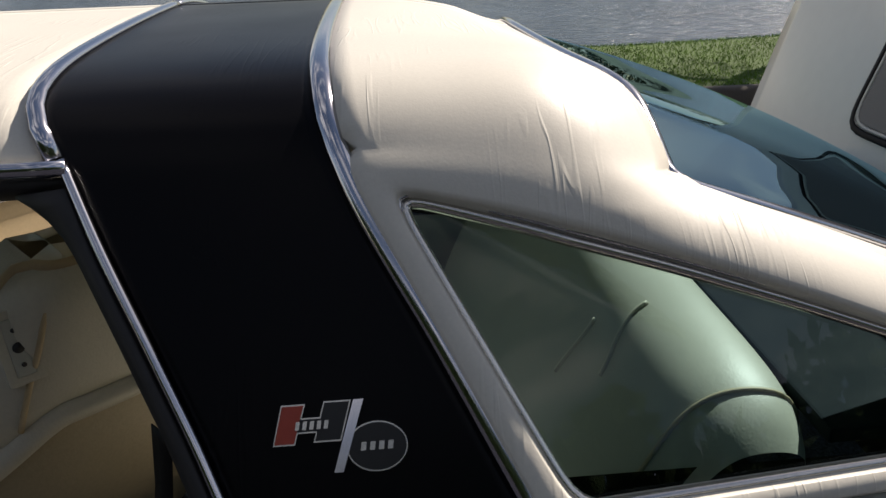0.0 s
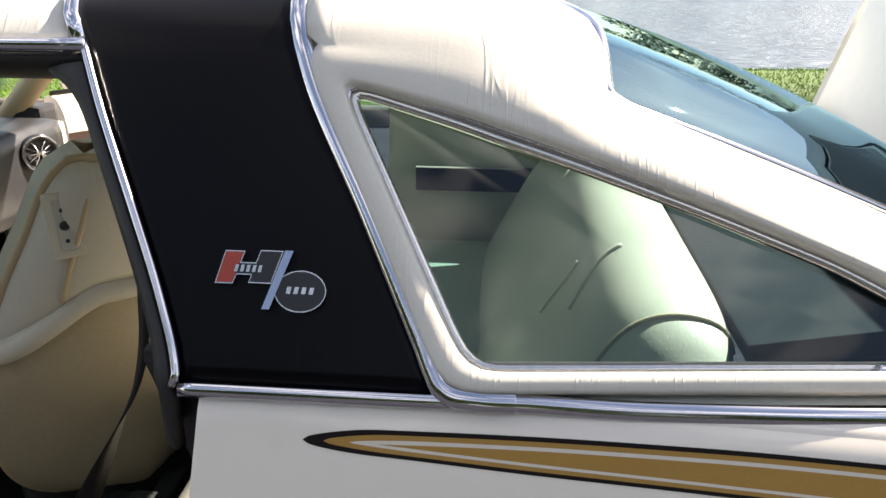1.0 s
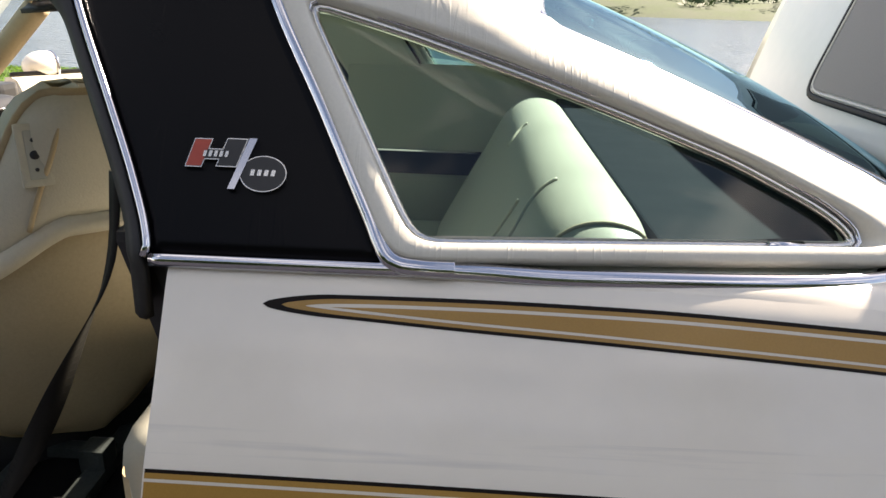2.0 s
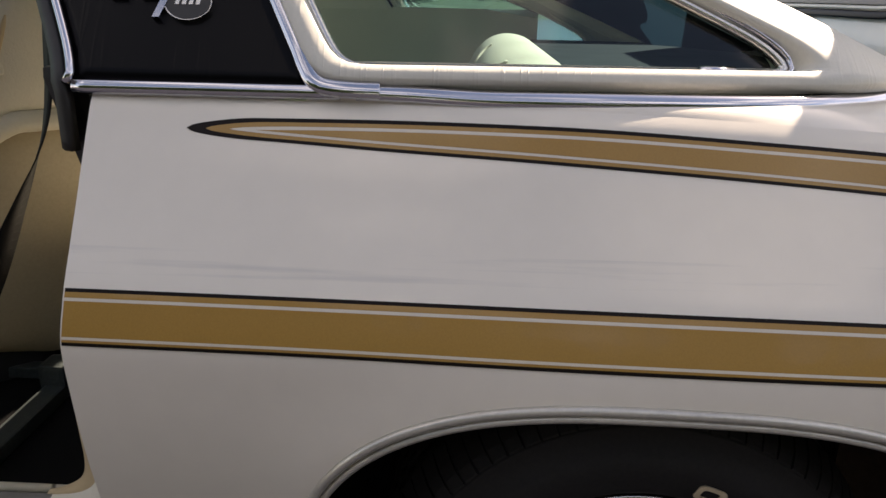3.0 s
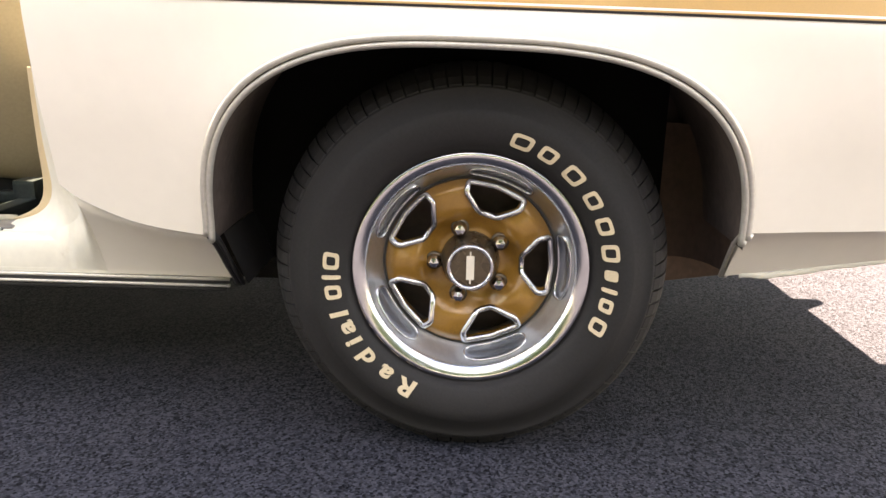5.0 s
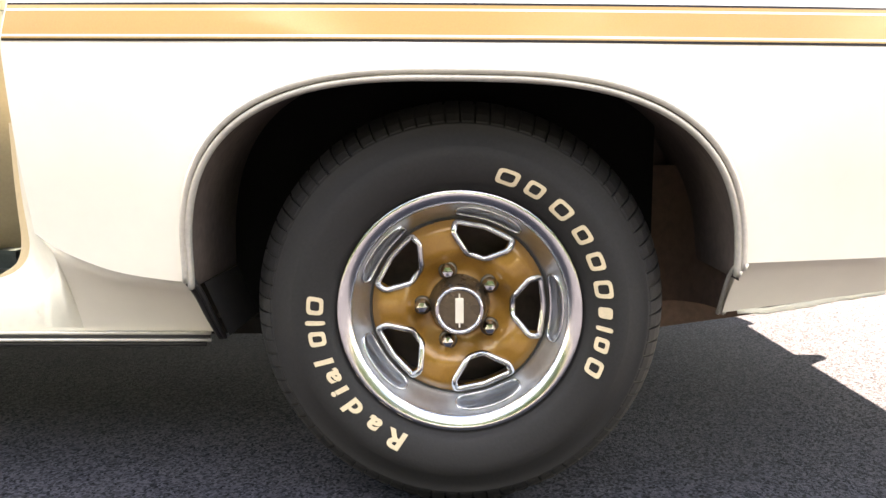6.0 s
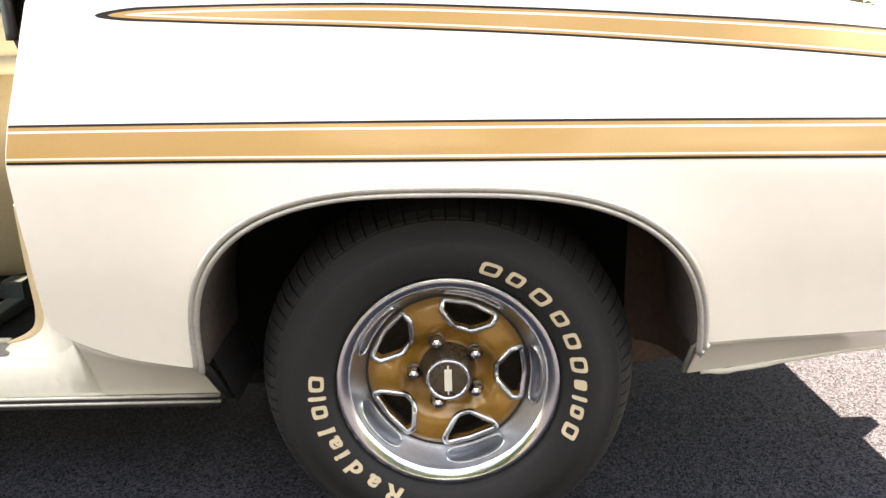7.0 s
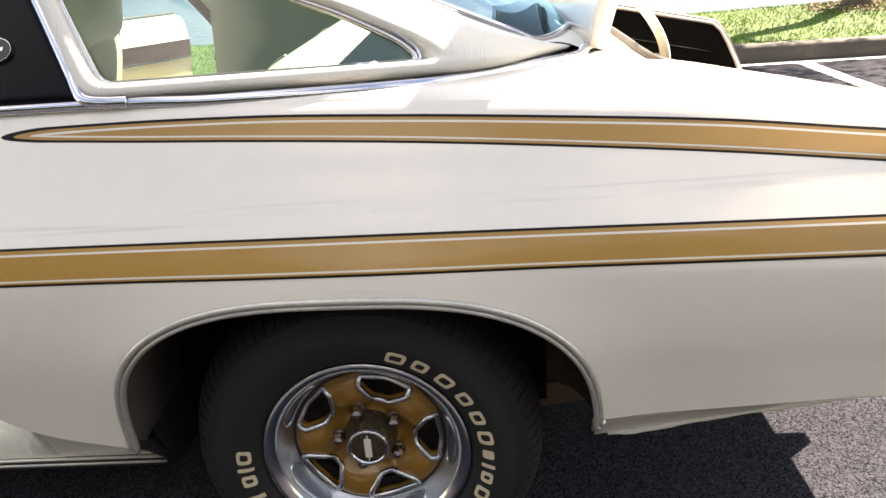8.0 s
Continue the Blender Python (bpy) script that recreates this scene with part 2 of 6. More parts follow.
CONCRETE = material("kerb_concrete", (0.072, 0.062, 0.052), 0.85, vary=0.2, scale=3, fine=80, bump=0.003, spots=(0.6, (0.10, 0.085, 0.07)))
EARTH = material("lawn_soil", (0.055, 0.10, 0.018), 0.95, vary=0.4, scale=2, fine=40, bump=0.01)
GRASS = material("grass_blades", (0.100, 0.205, 0.016), 0.8, vary=0.35, scale=1.3, fine=30, spec=0.12)
BARK = material("bark", (0.10, 0.075, 0.055), 0.9, vary=0.35, scale=9, fine=60, bump=0.01, stretch=(1, 1, 0.25))
LEAF = material("leaves", (0.045, 0.085, 0.02), 0.6, vary=0.4, scale=2, fine=20)
MULCH = material("mulch", (0.20, 0.14, 0.09), 0.95, vary=0.4, scale=12, fine=90, bump=0.01)

FAR_GREEN = material("far_bank_green", (0.04, 0.062, 0.022), 0.95, vary=0.4, scale=0.4, fine=6)
WATER = material("lake_water", (0.085, 0.115, 0.15), 0.2, vary=0.15, scale=0.3, fine=3)
_n, _l = WATER.node_tree.nodes, WATER.node_tree.links
_co, _mp, _tx, _bp = _n.new("ShaderNodeTexCoord"), _n.new("ShaderNodeMapping"), _n.new("ShaderNodeTexNoise"), _n.new("ShaderNodeBump")
_mp.inputs["Scale"].default_value = (1.2, 3.4, 1)
_tx.inputs["Scale"].default_value, _tx.inputs["Detail"].default_value = 1.6, 5
_bp.inputs["Distance"].default_value = 0.22
_n["Principled BSDF"].inputs["IOR"].default_value = 1.13
_l.new(_co.outputs["Object"], _mp.inputs[0])
_l.new(_mp.outputs[0], _tx.inputs["Vector"])
_l.new(_tx.outputs["Fac"], _bp.inputs["Height"])
_l.new(_bp.outputs[0], _n["Principled BSDF"].inputs["Normal"])


# ---------------------------------------------------------------- building helpers
def mesh_of(name, verts, faces, mats, smooth=True, face_mats=None):
    me = bpy.data.meshes.new(name)
    me.from_pydata([tuple(v) for v in verts], [], faces)
    for m in (mats if isinstance(mats, (list, tuple)) else [mats]):
        me.materials.append(m)
    if smooth:
        me.polygons.foreach_set("use_smooth", [True] * len(me.polygons))
    if face_mats:
        me.polygons.foreach_set("material_index", face_mats)
    me.update()
    return me


def made(name, verts, faces, mats, parent=None, label="", smooth=True, face_mats=None):
    """One mesh object, under a thing or part where a parent is given."""
    ob = new(name, mesh_of(name, verts, faces, mats, smooth, face_mats))
    if parent:
        ob.parent = parent
    if label:
        ob["label"] = label
    return ob


def part(name, bm, mat, parent, label="", smooth=False):
    me = bpy.data.meshes.new(name)
    bmesh.ops.recalc_face_normals(bm, faces=bm.faces[:])
    bm.to_mesh(me)
    bm.free()
    for m in (mat if isinstance(mat, (list, tuple)) else [mat]):
        me.materials.append(m)
    if smooth:
        me.polygons.foreach_set("use_smooth", [True] * len(me.polygons))
    ob = new(name, me)
    if parent:
        ob.parent = parent
    if label:
        ob["label"] = label
    return ob


def thing(name, label, category, group="", kind=""):
    return tagged(new(name), label, category, group, kind)


def grid(f, nu, nv, loop_u=False):
    """Vertices f(u, v) for u, v in 0..1 and quads between them."""
    vs = [f(i / (nu if loop_u else nu - 1), j / (nv - 1)) for j in range(nv) for i in range(nu)]
    fs = []
    for j in range(nv - 1):
        for i in range(nu if loop_u else nu - 1):
            k = (i + 1) % nu
            fs.append((j * nu + i, j * nu + k, (j + 1) * nu + k, (j + 1) * nu + i))
    return vs, fs


def ease(x):
    x = max(0.0, min(1.0, x))
    return x * x * (3 - 2 * x)


def lerp(a, b, t):
    return a + (b - a) * t


def curve1(knots):
    """A smooth function through a few (x, y) knots."""
    xs, ys = [k[0] for k in knots], [k[1] for k in knots]
    n = len(xs)
    sl = [(ys[i + 1] - ys[i]) / (xs[i + 1] - xs[i]) for i in range(n - 1)]
    tn = [sl[0]] + [0 if sl[i - 1] * sl[i] <= 0 else 2 * sl[i - 1] * sl[i] / (sl[i - 1] + sl[i]) for i in range(1, n - 1)] + [sl[-1]]

    def f(x):
        if x <= xs[0]:
            return ys[0] + tn[0] * (x - xs[0])
        if x >= xs[-1]:
            return ys[-1] + tn[-1] * (x - xs[-1])
        i = max(k for k in range(n - 1) if xs[k] <= x)
        h = xs[i + 1] - xs[i]
        t = (x - xs[i]) / h
        return ((2 * t**3 - 3 * t**2 + 1) * ys[i] + (t**3 - 2 * t**2 + t) * h * tn[i] + (-2 * t**3 + 3 * t**2) * ys[i + 1] + (t**3 - t**2) * h * tn[i + 1])
    return f


def along(points, n, closed=False):
    """n points evenly spaced along a polyline."""
    ps = [Vector(p) for p in points]
    if closed:
        ps.append(ps[0])
    d = [0.0]
    for a, b in zip(ps, ps[1:]):
        d.append(d[-1] + (b - a).length)
    out = []
    m = n if closed else n - 1
    k = 0
    for i in range(n):
        s = d[-1] * i / m
        while k < len(ps) - 2 and d[k + 1] < s:
            k += 1
        out.append(ps[k].lerp(ps[k + 1], (s - d[k]) / max(1e-9, d[k + 1] - d[k])))
    return out


def smoothed(points, rounds=2, closed=False):
    """Corner cutting of a polyline."""
    ps = [Vector(p) for p in points]
    for _ in range(rounds):
        q = [] if closed else [ps[0]]
        for a, b in zip(ps, ps[1:] + ([ps[0]] if closed else [])):
            q += [a.lerp(b, 0.25), a.lerp(b, 0.75)]
        ps = q if closed else q + [ps[-1]]
    return ps


def tube(points, w, h=None, side=None, sections=8, closed=False):
    """A bar of elliptic section along points: w across, h along side (a vector or function of the place)."""
    ps = [Vector(p) for p in points]
    h = h or w
    vs, fs = [], []
    n = len(ps)
    for i, p in enumerate(ps):
        a, b = ps[(i - 1) % n if closed else max(0, i - 1)], ps[(i + 1) % n if closed else min(n - 1, i + 1)]
        t = (b - a).normalized()
        s = Vector(side(p)) if callable(side) else Vector(side or (0, 0, 1))
        s = (s - s.dot(t) * t).normalized()
        c = t.cross(s)
        for k in range(sections):
            an = 2 * math.pi * k / sections
            vs.append(p + c * (w / 2 * math.cos(an)) + s * (h / 2 * math.sin(an)))
    for i in range(n if closed else n - 1):
        j = (i + 1) % n
        for k in range(sections):
            m = (k + 1) % sections
            fs.append((i * sections + k, i * sections + m, j * sections + m, j * sections + k))
    if not closed:
        fs.append(tuple(range(sections))[::-1])
        fs.append(tuple((n - 1) * sections + k for k in range(sections)))
    return vs, fs


def box(bm, lo, hi, bevel=0.0, m=None):
    """A box in a bmesh, edges rounded."""
    r = bmesh.ops.create_cube(bm, size=1)
    for v in r["verts"]:
        v.co = Vector([lerp(lo[k], hi[k], v.co[k] + 0.5) for k in range(3)])
    if bevel:
        es = list({e for v in r["verts"] for e in v.link_edges})
        out = bmesh.ops.bevel(bm, geom=es, offset=bevel, segments=2, affect="EDGES", profile=0.7)
        vs = {v for f in out["faces"] for v in f.verts} | {v for v in r["verts"] if v.is_valid}
    else:
        vs = set(r["verts"])
    if m:
        bmesh.ops.transform(bm, matrix=m, verts=list(vs))
    return bm


def boxed(name, lo, hi, mat, parent, bevel=0.0, label="", m=None):
    return part(name, box(bmesh.new(), lo, hi, bevel, m), mat, parent, label)


def revolve(profile, n, centre, start=0.0, end=2 * math.pi, squash=None):
    """A profile of (radius, y) turned about the axle's line through centre."""
    full = abs(end - start - 2 * math.pi) < 1e-6
    cols = n if full else n + 1
    vs, fs = [], []
    for i in range(cols):
        a = start + (end - start) * i / n
        for r, y in profile:
            p = Vector((centre[0] + r * math.cos(a), centre[1] + y, centre[2] + r * math.sin(a)))
            vs.append(squash(p) if squash else p)
    k = len(profile)
    for i in range(n):
        j = (i + 1) % cols
        for q in range(k - 1):
            fs.append((i * k + q, j * k + q, j * k + q + 1, i * k + q + 1))
    return vs, fs


def thicken(ob, thick, inner=0, offset=1.0):
    md = ob.modifiers.new("thickness", "SOLIDIFY")
    md.thickness, md.offset, md.material_offset, md.material_offset_rim = thick, offset, inner, 0
    md.use_even_offset = False
    return ob


def outward(vs, fs, centre):
    """Turns the faces so that most of them look away from centre."""
    c, s = Vector(centre), 0.0
    for f in fs:
        a, b, d = (Vector(vs[f[k]]) for k in (0, 1, 2))
        n = (b - a).cross(d - a)
        s += n.dot(a - c)
    return fs if s > 0 else [tuple(reversed(f)) for f in fs]


FAR_DROP = 0.055                              # the car leans a little towards the lake
YC = 0.92                                     # the car's middle line


def far_side(vs, fs):
    return [(v[0], 2 * YC - v[1], v[2] - FAR_DROP * ease((YC - v[1]) / 0.6)) for v in vs], [tuple(reversed(f)) for f in fs]


# ---------------------------------------------------------------- ground and surroundings
KERB_Y = 5.68
bm = bmesh.new()
for x0, x1, y0, y1 in ((-400, 400, -400, KERB_Y),):
    nx, ny = 40, 40
    bmesh.ops.create_grid(bm, x_segments=nx, y_segments=ny, size=0.5)
    for v in bm.verts:
        v.co = Vector((lerp(x0, x1, v.co.x + 0.5), lerp(y0, y1, v.co.y + 0.5), 0))
tagged(part("ground", bm, ASPHALT, None), "dark grey asphalt of a parking lot, coarse and worn", "asphalt", kind="structure")

vs, fs = grid(lambda u, v: [(lerp(-60, 60, u), KERB_Y + p[0], p[1]) for p in
              [[(0, -0.05), (0.0, 0.06), (0.012, 0.125), (0.04, 0.15), (0.09, 0.152), (0.15, 0.152), (0.15, -0.05)][round(v * 6)]]][0], 121, 7)
tagged(made("kerb", vs, fs, CONCRETE), "weathered concrete kerb between the asphalt and the lawn", "kerb", kind="structure")


def lawn_z(x, y):
    return 0.14 + 0.07 * ease((y - 5.8) / 1.2) - 0.75 * ease((y - 8.0) / 1.7) + 0.018 * math.sin(x * 1.3 + y)


vs, fs = grid(lambda u, v: (lerp(-60, 60, u), lerp(KERB_Y + 0.15, 10.2, v), lawn_z(lerp(-60, 60, u), lerp(KERB_Y + 0.15, 10.2, v))), 161, 25)
tagged(made("lawn_bank", vs, fs, EARTH), "soil of a green lawn bank that slopes to the lake", "lawn", kind="structure")
vs, fs = grid(lambda u, v: (lerp(-300, 300, u), lerp(9.2, 62, v), -0.45), 60, 40)
tagged(made("water", vs, fs, WATER), "rippled blue-grey lake water", "lake", kind="structure")
vs, fs = grid(lambda u, v: (lerp(-300, 300, u), lerp(60, 400, v * v), -0.6 + 1.6 * ease(v * 6) + 0.25 * math.sin(u * 90) * ease(v * 5)), 121, 14)
tagged(made("far_bank", vs, fs, FAR_GREEN), "grassy far bank of the lake", "bank", kind="structure")

# grass blades, densest by the kerb
vs, fs = [], []
rng = random.Random(4)
for i in range(80000):
    y = KERB_Y + 0.16 + 2.75 * rng.random() ** 1.15
    x = rng.uniform(-9.5, 9.0)
    z = lawn_z(x, y) - 0.005
    h = rng.uniform(0.018, 0.05)
    a, w = rng.uniform(0, 6.28), rng.uniform(0.003, 0.006)
    lx, ly = rng.gauss(0, 0.03), rng.gauss(0, 0.03)
    k = len(vs)
    vs += [(x - w * math.cos(a), y - w * math.sin(a), z), (x + w * math.cos(a), y + w * math.sin(a), z), (x + lx, y + ly, z + h)]
    fs.append((k, k + 1, k + 2))
tagged(made("grass", vs, fs, GRASS, smooth=False), "short sunlit green lawn grass", "grass", kind="stuff")

# painted lines of the parking stalls
lines = thing("parking_line", "faded white parking line painted on asphalt", "road marking", kind="structure")
made("line", [(3.02, 1.6, 0.004), (3.14, 1.6, 0.004), (3.17, KERB_Y - 0.14, 0.004), (3.04, KERB_Y - 0.14, 0.004)], [(0, 1, 2, 3)], LINE_WHITE, lines)
made("cross_line", [(2.3, KERB_Y - 0.14, 0.004), (6.5, KERB_Y - 0.14, 0.004), (6.5, KERB_Y - 0.03, 0.004), (2.3, KERB_Y - 0.03, 0.004)], [(0, 1, 2, 3)], LINE_WHITE, lines)


def leaf_cloud(centres, count, size, seed):
    """Many small leaves scattered in clumps."""
    r = random.Random(seed)
    v, f = [], []
    for i in range(count):
        c, rad = centres[i % len(centres)]
        d = Vector((r.gauss(0, 1), r.gauss(0, 1), r.gauss(0, 0.8)))
        p = Vector(c) + d.normalized() * rad * r.random() ** 0.45
        u = Vector((r.gauss(0, 1), r.gauss(0, 1), r.gauss(0, 1))).normalized() * size * r.uniform(0.6, 1.3)
        w = u.orthogonal().normalized() * size * 0.4
        k = len(v)
        v += [p - u, p + w, p + u, p - w]
        f.append((k, k + 1, k + 2, k + 3))
    return v, f


def tree(base, height, seed, label, trunk_r=0.13):
    r = random.Random(seed)
    t = thing("tree", label, "tree")
    b = Vector(base)
    path = [b + Vector((0.06 * math.sin(k * 1.3 + seed), 0.05 * math.cos(k), height * 0.55 * k / 9)) for k in range(10)]
    v, f = [], []
    n = 14
    for i, p in enumerate(path):
        rad = trunk_r * (1.0 - 0.5 * i / 9) * (1.0 + 0.55 * math.exp(-i * 1.6))
        for k in range(n):
            a = 2 * math.pi * k / n
            rr = rad * (1 + 0.08 * math.sin(3 * a + i) + 0.05 * math.sin(7 * a + 2 * i))
            v.append(p + Vector((rr * math.cos(a), rr * math.sin(a), 0)))
    for i in range(9):
        for k in range(n):
            m = (k + 1) % n
            f.append((i * n + k, i * n + m, (i + 1) * n + m, (i + 1) * n + k))
    tr = made("trunk", v, f, BARK, t)
    tops = []
    for k in range(6):
        a = k * 1.05 + r.random()
        p0 = path[6 + k % 4]
        p1 = p0 + Vector((math.cos(a), math.sin(a), 0.9)) * height * r.uniform(0.13, 0.22)
        pts = smoothed([p0, p0.lerp(p1, 0.5) + Vector((0, 0, 0.15)), p1], 2)
        lv, lf = tube(pts, trunk_r * 0.7, sections=7)
        made("limb", lv, lf, BARK, t)
        tops.append(p1)
    cl = [(p + Vector((r.gauss(0, .5), r.gauss(0, .5), r.uniform(-.2, .6))), height * r.uniform(0.10, 0.17)) for p in tops for _ in range(4)]
    lv, lf = leaf_cloud(cl, 5200, 0.07, seed)
    made("crown", lv, lf, LEAF, t, smooth=False)
    return t


tree((4.52, 7.55, 0.16), 5.2, 3, "young tree with a grey-brown trunk on the lawn by the lake", 0.12)
vs, fs = [], []
rng = random.Random(8)
for i in range(900):
    a, q = rng.uniform(0, 6.28), 0.55 * rng.random() ** 0.5
    x, y = 4.52 + q * 1.2 * math.cos(a), 7.45 + q * math.sin(a)
    z, s, b = lawn_z(x, y) + 0.02, rng.uniform(0.01, 0.035), rng.uniform(0, 6.28)
    k = len(vs)
    vs += [(x - s * math.cos(b), y - s * math.sin(b), z), (x + 0.4 * s * math.sin(b), y - 0.4 * s * math.cos(b), z + 0.012),
           (x + s * math.cos(b), y + s * math.sin(b), z + 0.01), (x - 0.4 * s * math.sin(b), y + 0.4 * s * math.cos(b), z + 0.02)]
    fs.append((k, k + 1, k + 2, k + 3))
tagged(made("mulch", vs, fs, MULCH, smooth=False), "brown mulch chips round the foot of the tree", "mulch", kind="stuff")

# low woods on the far bank
rng = random.Random(11)
cl = [((rng.uniform(-130, 150), rng.uniform(63, 76), rng.uniform(0.4, 3.2)), rng.uniform(1.0, 2.0)) for _ in range(260)]
# unseen tree line added far behind the camera, for the reflected horizon
cl += [((rng.uniform(-110, 110), rng.uniform(-72, -60), rng.uniform(0.6, 6.0)), rng.uniform(1.5, 3.5)) for _ in range(150)]
vs, fs = leaf_cloud(cl, 38000, 0.45, 12)
# taller unseen belt behind the camera, added to darken reflections and block skylight
cl = [((rng.uniform(-34, 26), rng.uniform(-24, -15), rng.uniform(2.0, 10.0)), rng.uniform(1.4, 2.6)) for _ in range(260)]
v2, f2 = leaf_cloud(cl, 62000, 0.45, 13)
fs += [tuple(k + len(vs) for k in q) for q in f2]
vs += v2
tagged(made("far_woods", vs, fs, LEAF, smooth=False), "dark green shrubs and trees along the far edges", "woods", kind="stuff")

# ---------------------------------------------------------------- the car
car = thing("car", "cream-white coupe with gold stripes, black vinyl roof band, open trunk", "car")

SIDE = curve1([(0.24, 0.022), (0.30, 0.010), (0.36, -0.004), (0.395, -0.011), (0.43, -0.018), (0.50, -0.034), (0.58, -0.052), (0.66, -0.064), (0.72, -0.069),
               (0.765, -0.054), (0.82, -0.023), (0.865, 0.004), (0.90, 0.024), (0.935, 0.045), (0.955, 0.057), (0.966, 0.066)])
CREST = curve1([(-0.70, 0.966), (-0.527, 0.964), (-0.3, 0.962), (-0.14, 0.960), (0.115, 0.950), (0.36, 0.936), (0.6, 0.917), (0.82, 0.893), (1.35, 0.825)])
MOULD_Y = curve1([(-0.66, 0.066), (-0.35, 0.068), (-0.1, 0.076), (0.05, 0.086), (0.146, 0.105), (0.22, 0.142), (0.29, 0.190), (0.36, 0.243), (0.43, 0.315), (0.47, 0.39)])
MOULD_Z = 0.972
REAR_X = 1.22
DOOR_EDGE = -0.636                            # front edge of the quarter panel at the door opening


def tail_fall(x):
    return 0.30 * max(0.0, (x - 1.035) / 0.145) ** 1.5


CREST_LINE = CREST
CREST = lambda x: CREST_LINE(x) - tail_fall(x)


def side_y(x, z):
    """How far in the body's side lies at a place along the car and a height."""
    top = 0.966 - CREST_LINE(x)
    zz = z + top * max(0.0, min(1.0, (z - 0.50) / 0.40))
    y = SIDE(zz) + 0.015 * max(0.0, x - 0.5) ** 2
    # raised rim round the wheel opening
    x, q = x - 0.004, min(abs(x - 0.004) / 0.416, 1.6)
    lvl = ((q**2.85 + max(0.0, (z + 0.020 * x - 0.355) / 0.327) ** 2.85) ** (1 / 2.85) - 1) * 0.33
    return y - 0.013 * math.exp(-((max(0.0, lvl) / 0.045) ** 1.5))


def side_point(x, z, out=0.0):
    y = side_y(x, z)
    e = 0.004
    nz = -(side_y(x, z + e) - side_y(x, z - e)) / (2 * e)
    n = Vector((0, -1, -nz)).normalized()
    n.z = -n.z
    return Vector((x, y, z)) + n * out


ARCH_A, ARCH_Z0, ARCH_H, ARCH_N = 0.416, 0.355, 0.3265, 2.90
ARCH_X = 0.004                                # the opening's middle, a little behind the hub


def arch_z(x, grow=0.0):
    a = ARCH_A + grow
    x = x - ARCH_X
    q = min(1.0, abs(x) / a)
    return ARCH_Z0 + (ARCH_H + grow) * (1 - q**ARCH_N) ** (1 / ARCH_N) - 0.020 * x


CREASE = curve1([(-0.66, 0.472), (-0.642, 0.4563), (-0.61, 0.4287), (-0.568, 0.4069), (-0.526, 0.3912), (-0.483, 0.3824), (-0.418, 0.3761), (-0.40, 0.3755)])


def crease_z(x):
    """The height at which the side turns under."""
    return CREASE(x) if x < 0 else 0.403 + 0.022 * ease((x - 0.42) / 0.6)


def quarter_columns():
    xs = [lerp(DOOR_EDGE, ARCH_X - ARCH_A, i / 16) for i in range(16)]
    xs += [ARCH_X + (-ARCH_A * math.cos(math.pi * i / 72) ** 0.6 if i < 36 else ARCH_A * (-math.cos(math.pi * i / 72)) ** 0.6 if i > 36 else 0.0) for i in range(73)]
    xs += [lerp(ARCH_X + ARCH_A, REAR_X, i / 24) for i in range(1, 25)]
    return xs


xs = quarter_columns()
rows = 46
vs, fs = [], []
for x in xs:
    low = arch_z(x) if abs(x - ARCH_X) <= ARCH_A else crease_z(x)
    if abs(abs(x - ARCH_X) - ARCH_A) < 1e-6:
        low = crease_z(x)
    top = CREST(x)
    for j in range(rows):
        z = lerp(low, top, j / (rows - 1))
        vs.append((x, side_y(x, z), z))
for i in range(len(xs) - 1):
    for j in range(rows - 1):
        a = i * rows + j
        fs.append((a, a + rows, a + rows + 1, a + 1))
fs = outward(vs, fs, (0.2, 1, 0.6))
quarter = made("quarter_panel", vs, fs, PAINT, car, "cream-white rear quarter panel with gold stripes")
made("far_quarter_panel", *far_side(vs, fs), PAINT, car)


# the part of the side that rolls under, behind and before the wheel
def under_patch(x0, x1, low_z, low_y, bow):
    v, f = grid(lambda u, w: (lambda x: (x, side_y(x, crease_z(x)) + (low_y - side_y(x, crease_z(x))) * w**bow, lerp(crease_z(x), low_z(x), w)))(lerp(x0, x1, u)), 24, 8)
    return v, outward(v, f, (0.2, 1, 0.6))


v, f = under_patch(DOOR_EDGE, ARCH_X - ARCH_A, lambda x: 0.268, 0.105, 0.62)
made("lower_quarter", v, f, PAINT, car)
LOW_EDGE = lambda x: 0.310 + 0.135 * (x - 0.42)
v, f = under_patch(ARCH_X + ARCH_A, REAR_X, LOW_EDGE, 0.058, 0.75)
made("lower_quarter", v, f, PAINT, car)
made("far_lower_quarter", *far_side(v, f), PAINT, car)
# ragged seam flange along the lower rear edge
rng = random.Random(2)
pts = [(x, 0.059, LOW_EDGE(x) - 0.001 - 0.006 * math.exp(-((x - 0.52) / 0.06) ** 2) + rng.uniform(-0.0015, 0.0015)) for x in [lerp(0.445, 1.1, i / 40) for i in range(41)]]
made("seam_flange", *tube(pts, 0.004, 0.011), SILL_PAINT, car, "rusty dirty lower seam")

# shoulder and deck
DECK_IN = curve1([(0.40, 0.972), (0.55, 0.964), (0.7, 0.936), (0.9, 0.893), (1.2, 0.828)])


